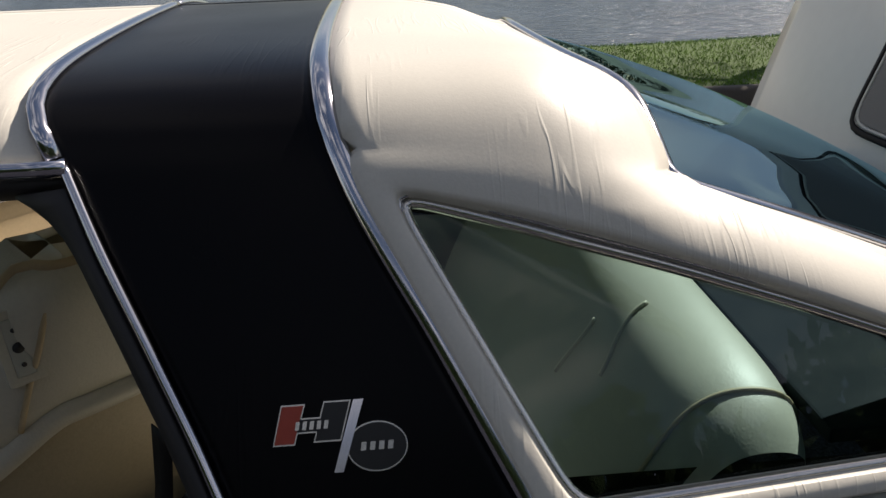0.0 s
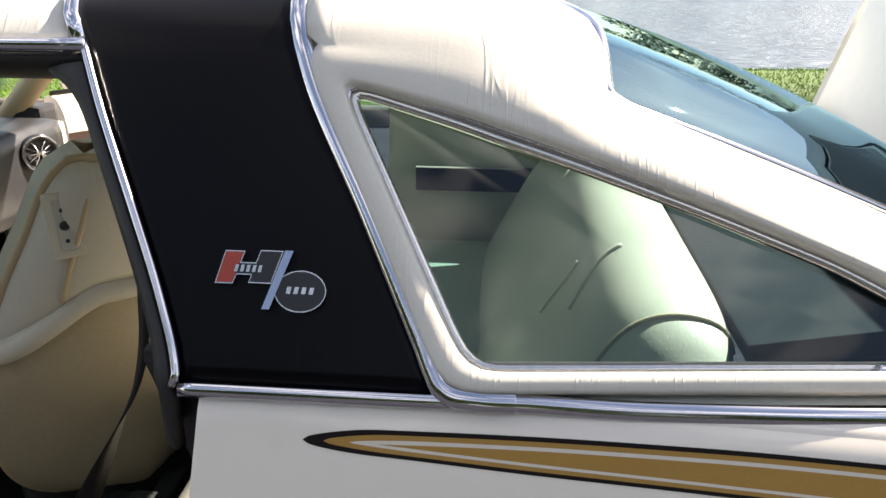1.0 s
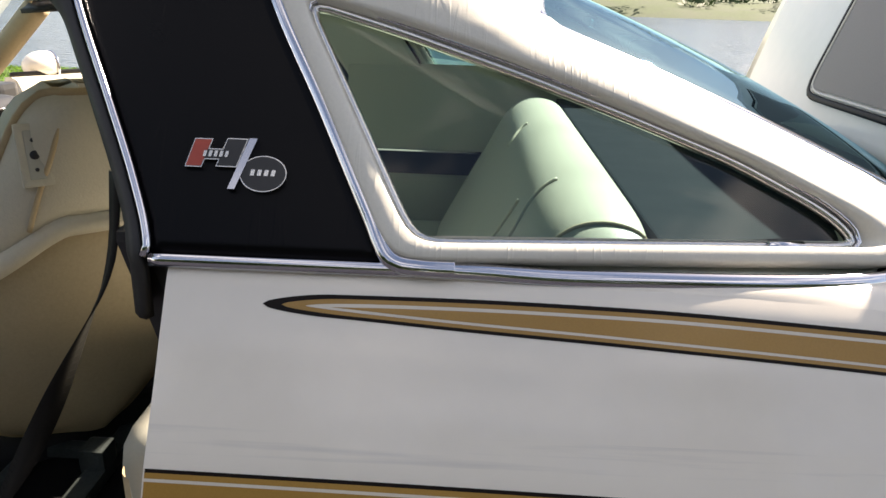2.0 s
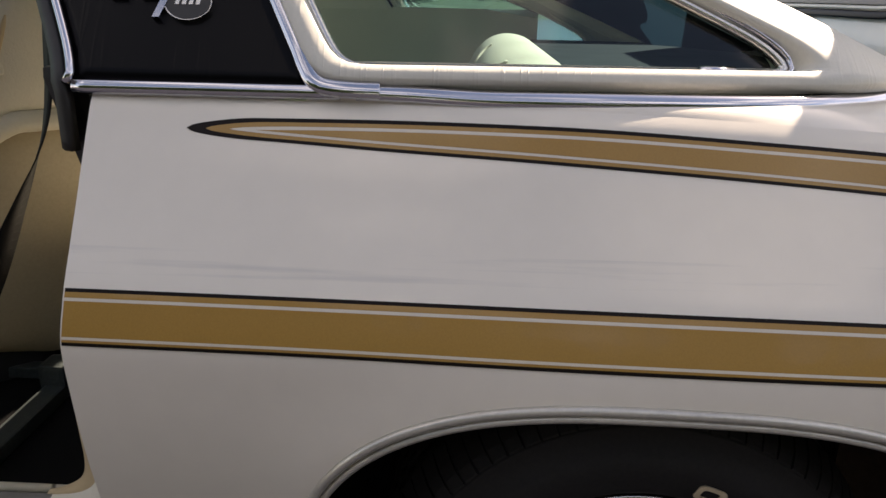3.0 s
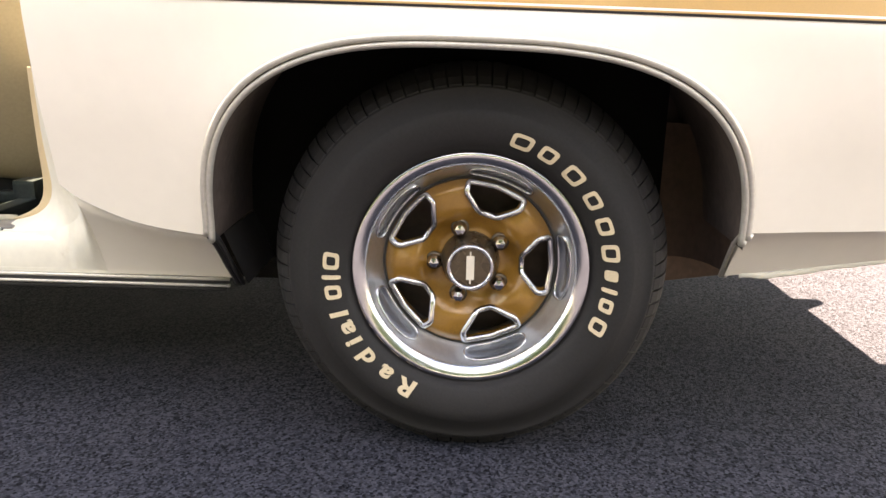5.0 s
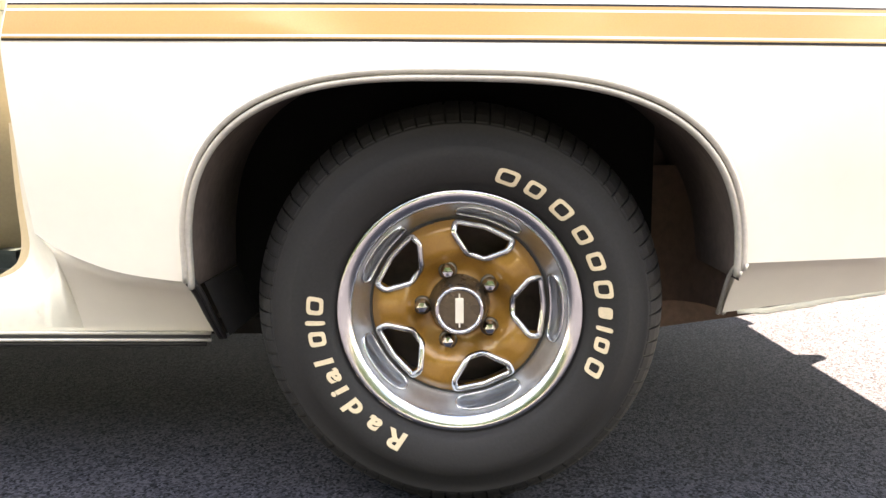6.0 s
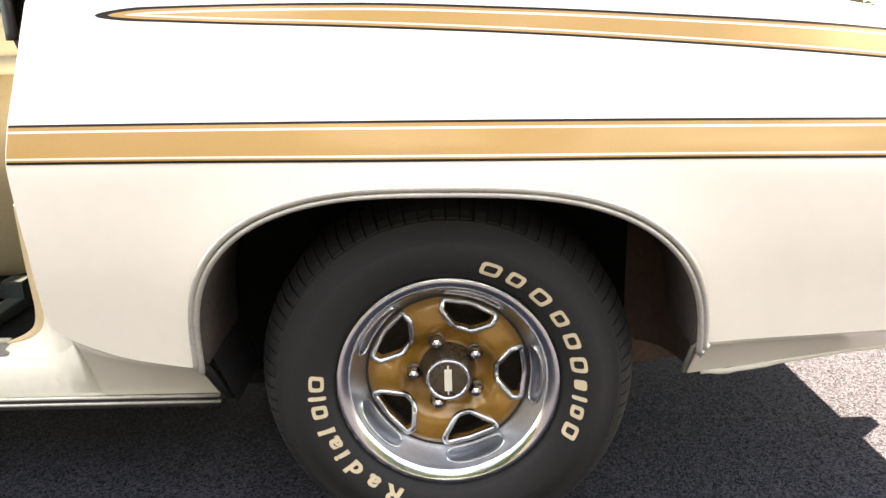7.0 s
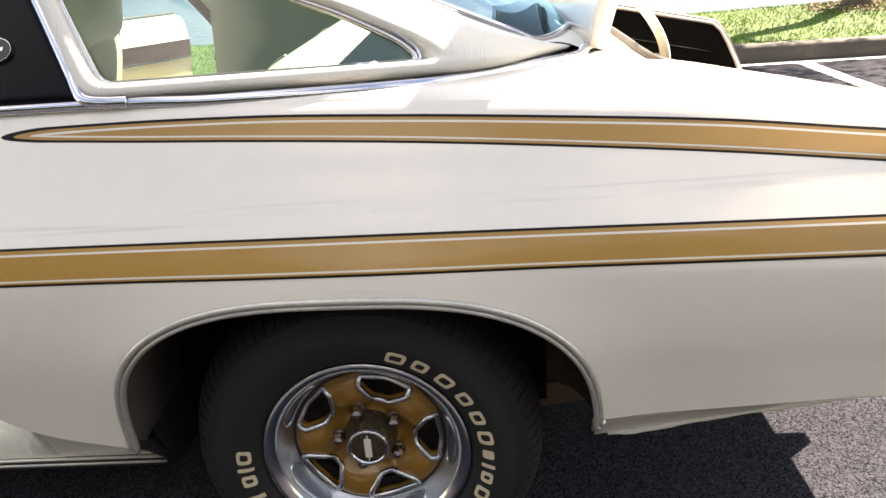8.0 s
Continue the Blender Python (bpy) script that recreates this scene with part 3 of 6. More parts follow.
def deck_point(u, v):
    x = lerp(-0.40, REAR_X, u)
    yin = MOULD_Y(x) if x < 0.43 else lerp(MOULD_Y(0.43), 0.36, ease((x - 0.43) / 0.06))
    zin = MOULD_Z - 0.004 if x < 0.40 else DECK_IN(x) - 0.004 * (1 - ease((x - 0.4) / 0.1)) - tail_fall(x)
    y0, z0 = side_y(x, CREST(x)), CREST(x)
    drop = 0.034 * ease((x - 0.45) / 0.15) * ease((v - 0.5) / 0.5)
    return (x, lerp(y0, yin, v), lerp(z0, zin, min(1.0, (2 * v - v * v) * (1 + 0.3 * ease((x - 0.45) / 0.15)))) - drop)


v, f = grid(deck_point, 90, 10)
f = outward(v, f, (0.3, 0.9, 0.3))
made("deck_shoulder", v, f, PAINT, car)
made("far_deck_shoulder", *far_side(v, f), PAINT, car)

MOULD_X = curve1([(0.19, 0.29), (0.243, 0.36), (0.315, 0.43), (0.39, 0.468), (0.48, 0.492), (0.7, 0.515), (0.92, 0.522)])


def mx(y):
    return MOULD_X(YC - abs(y - YC))


TRUNK_X0, TRUNK_X1, TRUNK_Y0 = 0.585, 1.14, 0.36


def deck_z(x, y):
    far = ease((y - YC) / 0.5)
    return DECK_IN(x) + 0.012 * (1 - ((y - YC) / 0.6) ** 2) - 0.034 * ease((x - 0.45) / 0.15) * (1 - far) - tail_fall(x) - FAR_DROP * ease((y - YC) / 0.6) * (1 - ease((x - 0.5) / 0.1))


v, f = grid(lambda u, w: (lambda y: (lambda x: (x, y, deck_z(x, y)))(lerp(mx(y) - 0.005, TRUNK_X0, w)))(lerp(TRUNK_Y0, 2 * YC - TRUNK_Y0, u)), 50, 6)
made("deck_front", v, outward(v, f, (0.5, 0.9, 0.3)), PAINT, car)

# rear face of the body, plain
def rear_point(u, w):
    y0 = 0.09
    y = lerp(y0, 2 * YC - y0, u)
    edge = abs(2 * u - 1) ** 6
    return (REAR_X - 0.05 + 0.05 * math.sin(math.pi * w) * (1 - edge), y, lerp(0.36, 0.66, w))


v, f = grid(rear_point, 30, 12)
made("tail_panel", v, outward(v, f, (0.5, 0.9, 0.6)), PAINT, car)
bmp = boxed("rear_bumper", (REAR_X - 0.02, 0.0, 0.40), (REAR_X + 0.06, 2 * YC, 0.54), CHROME, car, 0.03)

# blocks out of view, added to cast the notch in the car's ground shadow
for y in (0.69, 2 * YC - 0.69):
    boxed("shadow_notch_guard", (REAR_X + 0.02, y - 0.022, 0.375), (REAR_X + 0.105, y + 0.022, 0.56), CHROME, bmp, 0.014)

# wheel-arch trim: bright lip round the opening
arch_pts = []
for i in range(73):
    a = math.pi * i / 72
    x = -ARCH_A * math.copysign(abs(math.cos(a)) ** 0.6, math.cos(a))
    x = ARCH_X + x * 0.992
    z = arch_z(x, -0.003)
    if abs(x - ARCH_X) > ARCH_A * 0.985 and z < 0.40:
        z = max(z, 0.385)
    arch_pts.append(Vector((x, side_y(x, z) - 0.003, z)))
arch_pts = [Vector((-0.411, side_y(-0.411, 0.375) - 0.003, 0.3755))] + arch_pts + [Vector((0.420, side_y(0.420, 0.40) - 0.003, 0.403))]
v, f = tube(along(smoothed(arch_pts, 1), 120), 0.011, 0.012, (0, 1, 0), 10)
made("arch_trim", v, f, ARCH_METAL, car, "dull bright metal trim round the wheel opening")
v, f = tube([p + Vector((-0.006 * p.x / 0.4, 0.004, -0.010)) for p in along(smoothed(arch_pts, 1), 120)], 0.010, 0.016, (0, 1, 0), 8)
made("arch_lip", v, f, ARCH_METAL, car)


# the trim turns under with the body at both ends of the opening
for nm, mt, run in (("arch_return", ARCH_METAL, [(0.420, -0.012, 0.404), (0.421, 0.022, 0.380), (0.425, 0.055, 0.342), (0.429, 0.085, 0.308)]),
                    ("arch_return", SEAL, [(-0.410, -0.010, 0.376), (-0.409, 0.022, 0.352), (-0.407, 0.065, 0.304), (-0.404, 0.108, 0.262)])):
    run = along(smoothed(run, 2), 24)
    made(nm, *tube(run, 0.020, 0.014, (1, 0, 0), 8), mt, car)
    made("return_edge", *tube([p + Vector((-math.copysign(0.008, p.x), -0.005, -0.004)) for p in run], 0.007, 0.007, (1, 0, 0), 6), mt, car)


# wheelhouse: the dark inside of the arch
def house_point(u, w):
    a = math.pi * u
    x = -ARCH_A * math.copysign(abs(math.cos(a)) ** 0.6, math.cos(a)) * 0.985 + ARCH_X
    z = max(0.33 if x < 0.2 else 0.376, arch_z(x, -0.008))
    y = lerp(side_y(x, max(z, 0.40)) + 0.0, 0.34, w)
    return (x * (1 + 0.03 * w), y, z + 0.05 * w * math.sin(a))


v, f = grid(house_point, 73, 8)
made("wheelhouse", v, f, LINER, car, "dark dirty wheelhouse")
v, f = grid(lambda u, w: (lerp(-0.46, 0.46, u), 0.325, lerp(0.258, 0.78, w)), 20, 12)
made("inner_wall", v, f, LINER, car)
boxed("frame_rail", (0.20, 0.27, 0.178), (0.66, 0.33, 0.236), RUST, car, 0.008, "rusty brown frame rail", pose(0, 0, 0.0, 0, -8, 0))
v, f = revolve([(0.0, 0.0), (0.011, 0.0), (0.011, 0.02)], 14, (0.395, 0.318, 0.343))
made("drain_hole", v, f, SEAL, car)
SPLASH = along(smoothed([(0.27, 0.315, 0.252), (0.38, 0.285, 0.285), (0.425, 0.20, 0.298), (0.436, 0.085, 0.306)], 2), 24)
v, f = grid(lambda u, w: (lambda p: (p.x, p.y, lerp(p.z, 0.54, w)))(SPLASH[round(u * 23)]), 24, 6)
made("splash_panel", v, f, RUST, car, "brown dirty splash panel")
# unseen plate added under the trunk so no sunlight leaks through to the ground
boxed("light_stop_plate", (0.50, 0.16, 0.36), (REAR_X - 0.06, 2 * YC - 0.16, 0.43), LINER, car, 0.03)
# front closing of the arch: dark flap behind the lip
v, f = grid(lambda u, w: (lerp(-0.412, -0.375, u), lerp(0.06, 0.30, w), lerp(0.36, 0.272, u)), 4, 6)
made("splash_flap", v, f, SEAL, car)


# ---- stripes
def band_patch(zlow, zup, x0, x1, n, rows_n, out):
    v, f = grid(lambda u, w: side_point(lerp(x0, x1, u), lerp(zlow(lerp(x0, x1, u)), zup(lerp(x0, x1, u)), w), out), n, rows_n)
    return v, outward(v, f, (0.2, 1, 0.6))


STRIPE_TOP = lambda x: 0.7736 - 0.0145 * x - 0.0065 * x * x
STRIPE_LOW = lambda x: 0.7166 - 0.0146 * x - 0.0032 * x * x
S2 = [("stripe_edge", 0.936, 1.0, STRIPE_BLACK), ("gold_stripe", 0.840, 0.936, GOLD), ("pinstripe", 0.784, 0.840, STRIPE_WHITE),
      ("gold_stripe", 0.168, 0.784, GOLD), ("pinstripe", 0.115, 0.168, STRIPE_WHITE), ("gold_stripe", 0.067, 0.115, GOLD), ("stripe_edge", 0.0, 0.067, STRIPE_BLACK)]
for nm, lo, hi, mt in S2:
    v, f = band_patch(lambda x, k=lo: lerp(STRIPE_LOW(x), STRIPE_TOP(x), k), lambda x, k=hi: lerp(STRIPE_LOW(x), STRIPE_TOP(x), k), DOOR_EDGE + 0.002, REAR_X - 0.01, 60, 4, 0.0012)
    made(nm, v, f, mt, quarter)

UP = curve1([(-0.527, 0.9415), (-0.45, 0.945), (-0.31, 0.946), (-0.14, 0.944), (0.115, 0.9323), (0.363, 0.916), (0.604, 0.897), (0.82, 0.872), (1.2, 0.829)])
LO = curve1([(-0.527, 0.926), (-0.45, 0.923), (-0.31, 0.9155), (-0.14, 0.9075), (0.115, 0.8923), (0.363, 0.873), (0.604, 0.851), (0.82, 0.827), (1.2, 0.784)])
def nose_of(q):
    """The rounded nose of the upper stripe."""
    q = 1 - min(1.0, max(0.0, q))
    return math.sqrt(1 - q * q)


layers = [("stripe_edge", 0.0, STRIPE_BLACK, -0.527), ("gold_stripe", 0.0036, GOLD, -0.506), ("pinstripe", 0.0075, STRIPE_WHITE, -0.480), ("gold_stripe", 0.0104, GOLD, -0.452)]
for k, (nm, inset, mt, x0) in enumerate(layers):
    def up(x, q=inset, s=x0):
        m = (UP(x) + LO(x)) / 2
        return lerp(m, UP(x) - q, nose_of((x - s) / 0.075))

    def lo_(x, q=inset, s=x0):
        m = (UP(x) + LO(x)) / 2
        return lerp(m, LO(x) + q, nose_of((x - s) / 0.075))
    v, f = band_patch(lo_, up, x0, 1.02, 260, 5, 0.0010 + 0.0005 * k)
    made(nm, v, f, mt, quarter)

# ---- roof: sail panels, band, crown
RAIL = curve1([(-0.62, 1.285), (-0.43, 1.282), (-0.32, 1.262), (-0.232, 1.234), (-0.159, 1.207), (-0.065, 1.168), (0.098, 1.097), (0.25, 1.033), (0.345, 0.998), (0.45, 0.972)])


def sail_y(x, z):
    """The leaning side of the roof."""
    y = 0.066 + 0.65 * (z - 0.972) + max(0.0, 0.1 * (x + 0.35)) + (2.0 * (x - 0.13) ** 2 if x > 0.13 else 0)
    if x > -0.52:
        d = RAIL(x) - z
        y += 0.05 * ease((x + 0.31) / 0.09) * max(0.0, 1 - d / 0.06) ** 2
    return y


def sail(x, z, out=0.0):
    n = Vector((0.1 if x > -0.35 else 0, -0.838, 0.545)).normalized()
    return Vector((x, sail_y(x, z), z)) + n * out


SAIL_N = (0, -0.838, 0.545)
TL, BL, BR = (-0.513, 1.246), (-0.366, 0.999), (0.150, 0.999)
hyp = [BR, (0.115, 1.031), (0.003, 1.084), (-0.128, 1.131), (-0.252, 1.172), (-0.381, 1.211), TL]
seg = 40


def seg_pts(poly, n):
    return [(p.x, p.y) for p in along([(a, b, 0) for a, b in poly], n + 1)][:-1]


def rounded(loop, r=3, rounds=1):
    q = [Vector((a, b, 0)) for a, b in loop]
    for _ in range(r):
        q = [q[i - 1] * 0.25 + q[i] * 0.5 + q[(i + 1) % len(q)] * 0.25 for i in range(len(q))]
    return [(p.x, p.y) for p in q]


inner = rounded(seg_pts([BL, BR], seg) + seg_pts(hyp, seg + 10) + seg_pts([TL, BL], seg // 2), 4)
outer = (seg_pts([(-0.392, 0.978), (0.0, 0.977), (0.30, 0.977), (0.43, 0.976)], seg)
         + seg_pts([(0.43, 0.976)] + [(x, RAIL(x)) for x in [lerp(0.43, -0.565, i / 30) for i in range(1, 31)]], seg + 10)
         + seg_pts([(-0.565, 1.285), (-0.548, 1.245), (-0.480, 1.130), (-0.413, 1.012), (-0.400, 0.990), (-0.392, 0.978)], seg // 2))
outer = rounded(outer, 2)
n = len(inner)


def pad(w, keep=0.0):
    return -0.012 + 0.022 * ease(w / 0.16) + 0.004 * math.sin(math.pi * w) - 0.010 * ease((w - 0.86) / 0.14) * (1 - keep)


RINGS = 18
vs, fs = [], []
for j in range(RINGS):
    w = j / (RINGS - 1)
    w = w * w * 0.35 + w * 0.65
    for i in range(n):
        x, z = lerp(inner[i][0], outer[i][0], w), lerp(inner[i][1], outer[i][1], w)
        z = min(z, RAIL(x))
        top = 1.0 if seg <= i < 2 * seg + 10 and x < -0.21 else 0.0
        vs.append(sail(x, z, pad(w, top)))
for j in range(RINGS - 1):
    for i in range(n):
        k = (i + 1) % n
        fs.append((j * n + i, j * n + k, (j + 1) * n + k, (j + 1) * n + i))
fs = outward(vs, fs, (-0.2, 1.2, 0.9))
sail_v, sail_f = [Vector(p) for p in vs], list(fs)

# opera window: glass, gasket and bright edge
for flip in (False, True):
    gv = [sail(x, z, -0.014) for x, z in inner]
    c = Vector((sum(p.x for p in gv) / n, sum(p.y for p in gv) / n, sum(p.z for p in gv) / n))
    gv.append(c)
    gf = [(i, (i + 1) % n, n) for i in range(n)]
    gf = outward(gv, gf, (-0.2, 1.2, 0.6))
    if flip:
        gv, gf = far_side(gv, gf)
    pane = made("opera_window", gv, gf, GLASS_SIDE, car, "green-tinted triangular window glass")
    for nm, grow, r, h, mt, out in (("window_gasket", 0.0, 0.012, 0.014, CHROME_WORN, -0.006), ("window_bead", 0.007, 0.006, 0.008, CHROME, 0.0)):
        pts = []
        for i in range(n):
            a, b, d = inner[i - 1], inner[i], inner[(i + 1) % n]
            t = Vector((d[0] - a[0], d[1] - a[1], 0)).normalized()
            o = Vector((t.y, -t.x, 0))
            pts.append(sail(b[0] + o.x * grow, b[1] + o.y * grow, out))
        tv, tf = tube(pts, r, h, SAIL_N, 8, closed=True)
        if flip:
            tv, tf = far_side(tv, tf)
        made(nm, tv, tf, mt, pane)
# clip over the gasket joint
v, f = tube([sail(0.035, 0.997, 0.001), sail(0.075, 0.997, 0.001)], 0.016, 0.016, SAIL_N, 10)
made("gasket_clip", v, f, CHROME, car)

# black band over the pillar and the roof
XA = curve1([(0.970, -0.656), (0.994, -0.662), (1.046, -0.685), (1.126, -0.728), (1.216, -0.778), (1.285, -0.812)])
XB = curve1([(0.976, -0.395), (1.012, -0.416), (1.130, -0.483), (1.245, -0.551), (1.285, -0.568)])
XA_TOP = curve1([(0.26, -0.812), (0.295, -0.838), (0.33, -0.848), (0.45, -0.852), (0.92, -0.857)])
XB_TOP = curve1([(0.26, -0.566), (0.30, -0.577), (0.40, -0.585), (0.60, -0.588), (0.92, -0.587)])
Y_DRIP = 0.2695


def crown(d):
    return 0.058 * (1 - math.exp(-d / 0.063)) + 0.024 * (1 - (1 - d) ** 2)


def roof_z(x, y, base=1.285):
    d = (YC - abs(y - YC) - Y_DRIP) / (YC - Y_DRIP)
    return base + crown(max(0, d))


def band_row(w):
    """One row of the band from edge to edge: the height or reach runs with w, from the belt over the roof to the middle line."""
    if w < 0.42:
        z = lerp(0.977, 1.285, w / 0.42)
        return [(lerp(XA(z), XB(z), t), None, z) for t in (i / 15 for i in range(16))]
    q = (w - 0.42) / 0.58
    y = lerp(Y_DRIP, YC, q**1.35)
    return [(lerp(XA_TOP(y), XB_TOP(y), t), y, None) for t in (i / 15 for i in range(16))]


vs, fs = [], []
R = 52
for j in range(R):
    for x, y, z in band_row(j / (R - 1)):
        vs.append(sail(x, z, 0.002) if y is None else Vector((x, y, roof_z(x, y) + 0.001)))
for j in range(R - 1):
    for i in range(15):
        a = j * 16 + i
        fs.append((a, a + 1, a + 17, a + 16))
fs = outward(vs, fs, (-0.6, 1.0, 0.9))
thicken(made("roof_band", vs, fs, [VINYL_BLACK, HEADLINER], car, "black vinyl roof band and pillar cover"), 0.035, 1, -1.0)
fv, ff = far_side(vs, fs)
thicken(made("far_roof_band", fv, ff, [VINYL_BLACK, HEADLINER], car), 0.035, 1, -1.0)


# cream vinyl behind the band, up to the rear window
REAR_EDGE = curve1([(0.0, -0.222), (0.10, -0.223), (0.185, -0.224), (0.25, -0.236), (0.354, -0.250), (0.51, -0.264), (1.0, -0.285)])
REAR_LIP = curve1([(0.297, 1.230), (0.335, 1.252), (0.39, 1.278), (0.43, 1.296), (0.50, 1.306), (0.92, 1.316)])


def rear_roof(u, w):
    q = w**1.35
    y = lerp(Y_DRIP, YC, q)
    x = lerp(XB_TOP(y) - 0.010, REAR_EDGE(q), u)
    xs = lerp(-0.568, -0.234, u)
    base = lerp(RAIL(xs), 1.285 - 0.012 * u * u, ease(q / 0.10))
    yb = sail_y(xs, RAIL(xs))
    yy = lerp(yb, YC, q)
    d = (yy - yb) / (YC - yb)
    lift = 0.0105 * (1 - 0.6 * d)
    z = base + crown(d) + 0.545 * lift - 0.6 * ease((yy - 0.35) / 0.57) * max(0.0, x + 0.57) ** 2
    return (x, yy - 0.838 * lift * (1 - d) ** 2, lerp(z, REAR_LIP(max(0.297, yy)), max(0.0, (u - 0.66) / 0.34) ** 1.6))


# the sail panel and the roof behind the band are one padded cover: the roof's rows begin on the sail's top edge
top_ids = [i for i in range(seg, 2 * seg + 10) if outer[i][0] < -0.225]
first = (RINGS - 1) * n
cover_v, cover_f = list(sail_v), list(sail_f)
prev = [first + i for i in top_ids]
for j in range(1, 34):
    w = j / 33
    row = []
    for i in top_ids:
        u = min(1.0, max(0.0, (outer[i][0] + 0.565) / (0.565 - 0.234)))
        cover_v.append(Vector(rear_roof(u, w)))
        row.append(len(cover_v) - 1)
    for a in range(len(row) - 1):
        cover_f.append((prev[a], prev[a + 1], row[a + 1], row[a]))
    prev = row
near = {}
for f_ in cover_f:
    for a in f_:
        near.setdefault(a, set()).update(f_)
free = [k for k, p in enumerate(cover_v) if p.z > 1.225 and p.x < -0.19 and p.x > -0.55 and p.y < 0.42 and not (k < first and k // n < 6) and len(near[k]) > 8]
edge_run = [first + top_ids[0]] + [len(sail_v) + r * len(top_ids) for r in range(33)]
if cover_v[edge_run[5]].x < -0.45:
    edge_run = [first + top_ids[-1]] + [len(sail_v) + r * len(top_ids) + len(top_ids) - 1 for r in range(33)]
for _ in range(7):
    moved = {k: cover_v[k].lerp(sum((cover_v[q] for q in near[k] if q != k), Vector()) / (len(near[k]) - 1), 0.5 * ease((cover_v[k].x + 0.555) / 0.12)) for k in free}
    for a_, k, b_ in zip(edge_run[:24], edge_run[1:], edge_run[2:]):
        moved[k] = cover_v[k] * 0.5 + (cover_v[a_] + cover_v[b_]) * 0.25
    for k, p in moved.items():
        cover_v[k] = p
cover_f = outward(cover_v, cover_f, (-0.3, 1.1, 0.8))
bm = bmesh.new()
bv = [bm.verts.new(p) for p in cover_v]
for f_ in cover_f:
    if len(set(f_)) == 4:
        try:
            bm.faces.new([bv[a] for a in f_])
        except ValueError:
            pass
bmesh.ops.recalc_face_normals(bm, faces=bm.faces[:])
near_me = bpy.data.meshes.new("sail_panel")
bm.to_mesh(near_me)
bm.free()
flip_it = sum(p.normal.z * p.area for p in near_me.polygons) < 0
cf = [tuple(p.vertices) for p in near_me.polygons]
if flip_it:
    cf = [tuple(reversed(q)) for q in cf]
cv = [v_.co.copy() for v_ in near_me.vertices]
thicken(made("sail_panel", cv, cf, [VINYL_WHITE, HEADLINER], car, "padded cream vinyl sail panel and roof with creases"), 0.033, 1, -1.0)
fv, ff = far_side(cv, cf)
thicken(made("far_sail_panel", fv, ff, [VINYL_WHITE, HEADLINER], car), 0.033, 1, -1.0)
FRONT_X = -1.62


def front_roof(u, w):
    y = lerp(Y_DRIP, YC, w**1.35)
    x = lerp(FRONT_X, XA_TOP(y), u)
    return (x, y, roof_z(x, y) - 0.09 * max(0, (-1.2 - x)) ** 1.5)


v, f = grid(front_roof, 20, 30)
f = outward(v, f, (-1.2, 0.9, 0.9))
thicken(made("front_roof", v, f, [VINYL_WHITE, HEADLINER], car, "cream vinyl front roof"), 0.03, 1, -1.0)
fv, ff = far_side(v, f)
thicken(made("far_front_roof", fv, ff, [VINYL_WHITE, HEADLINER], car), 0.03, 1, -1.0)

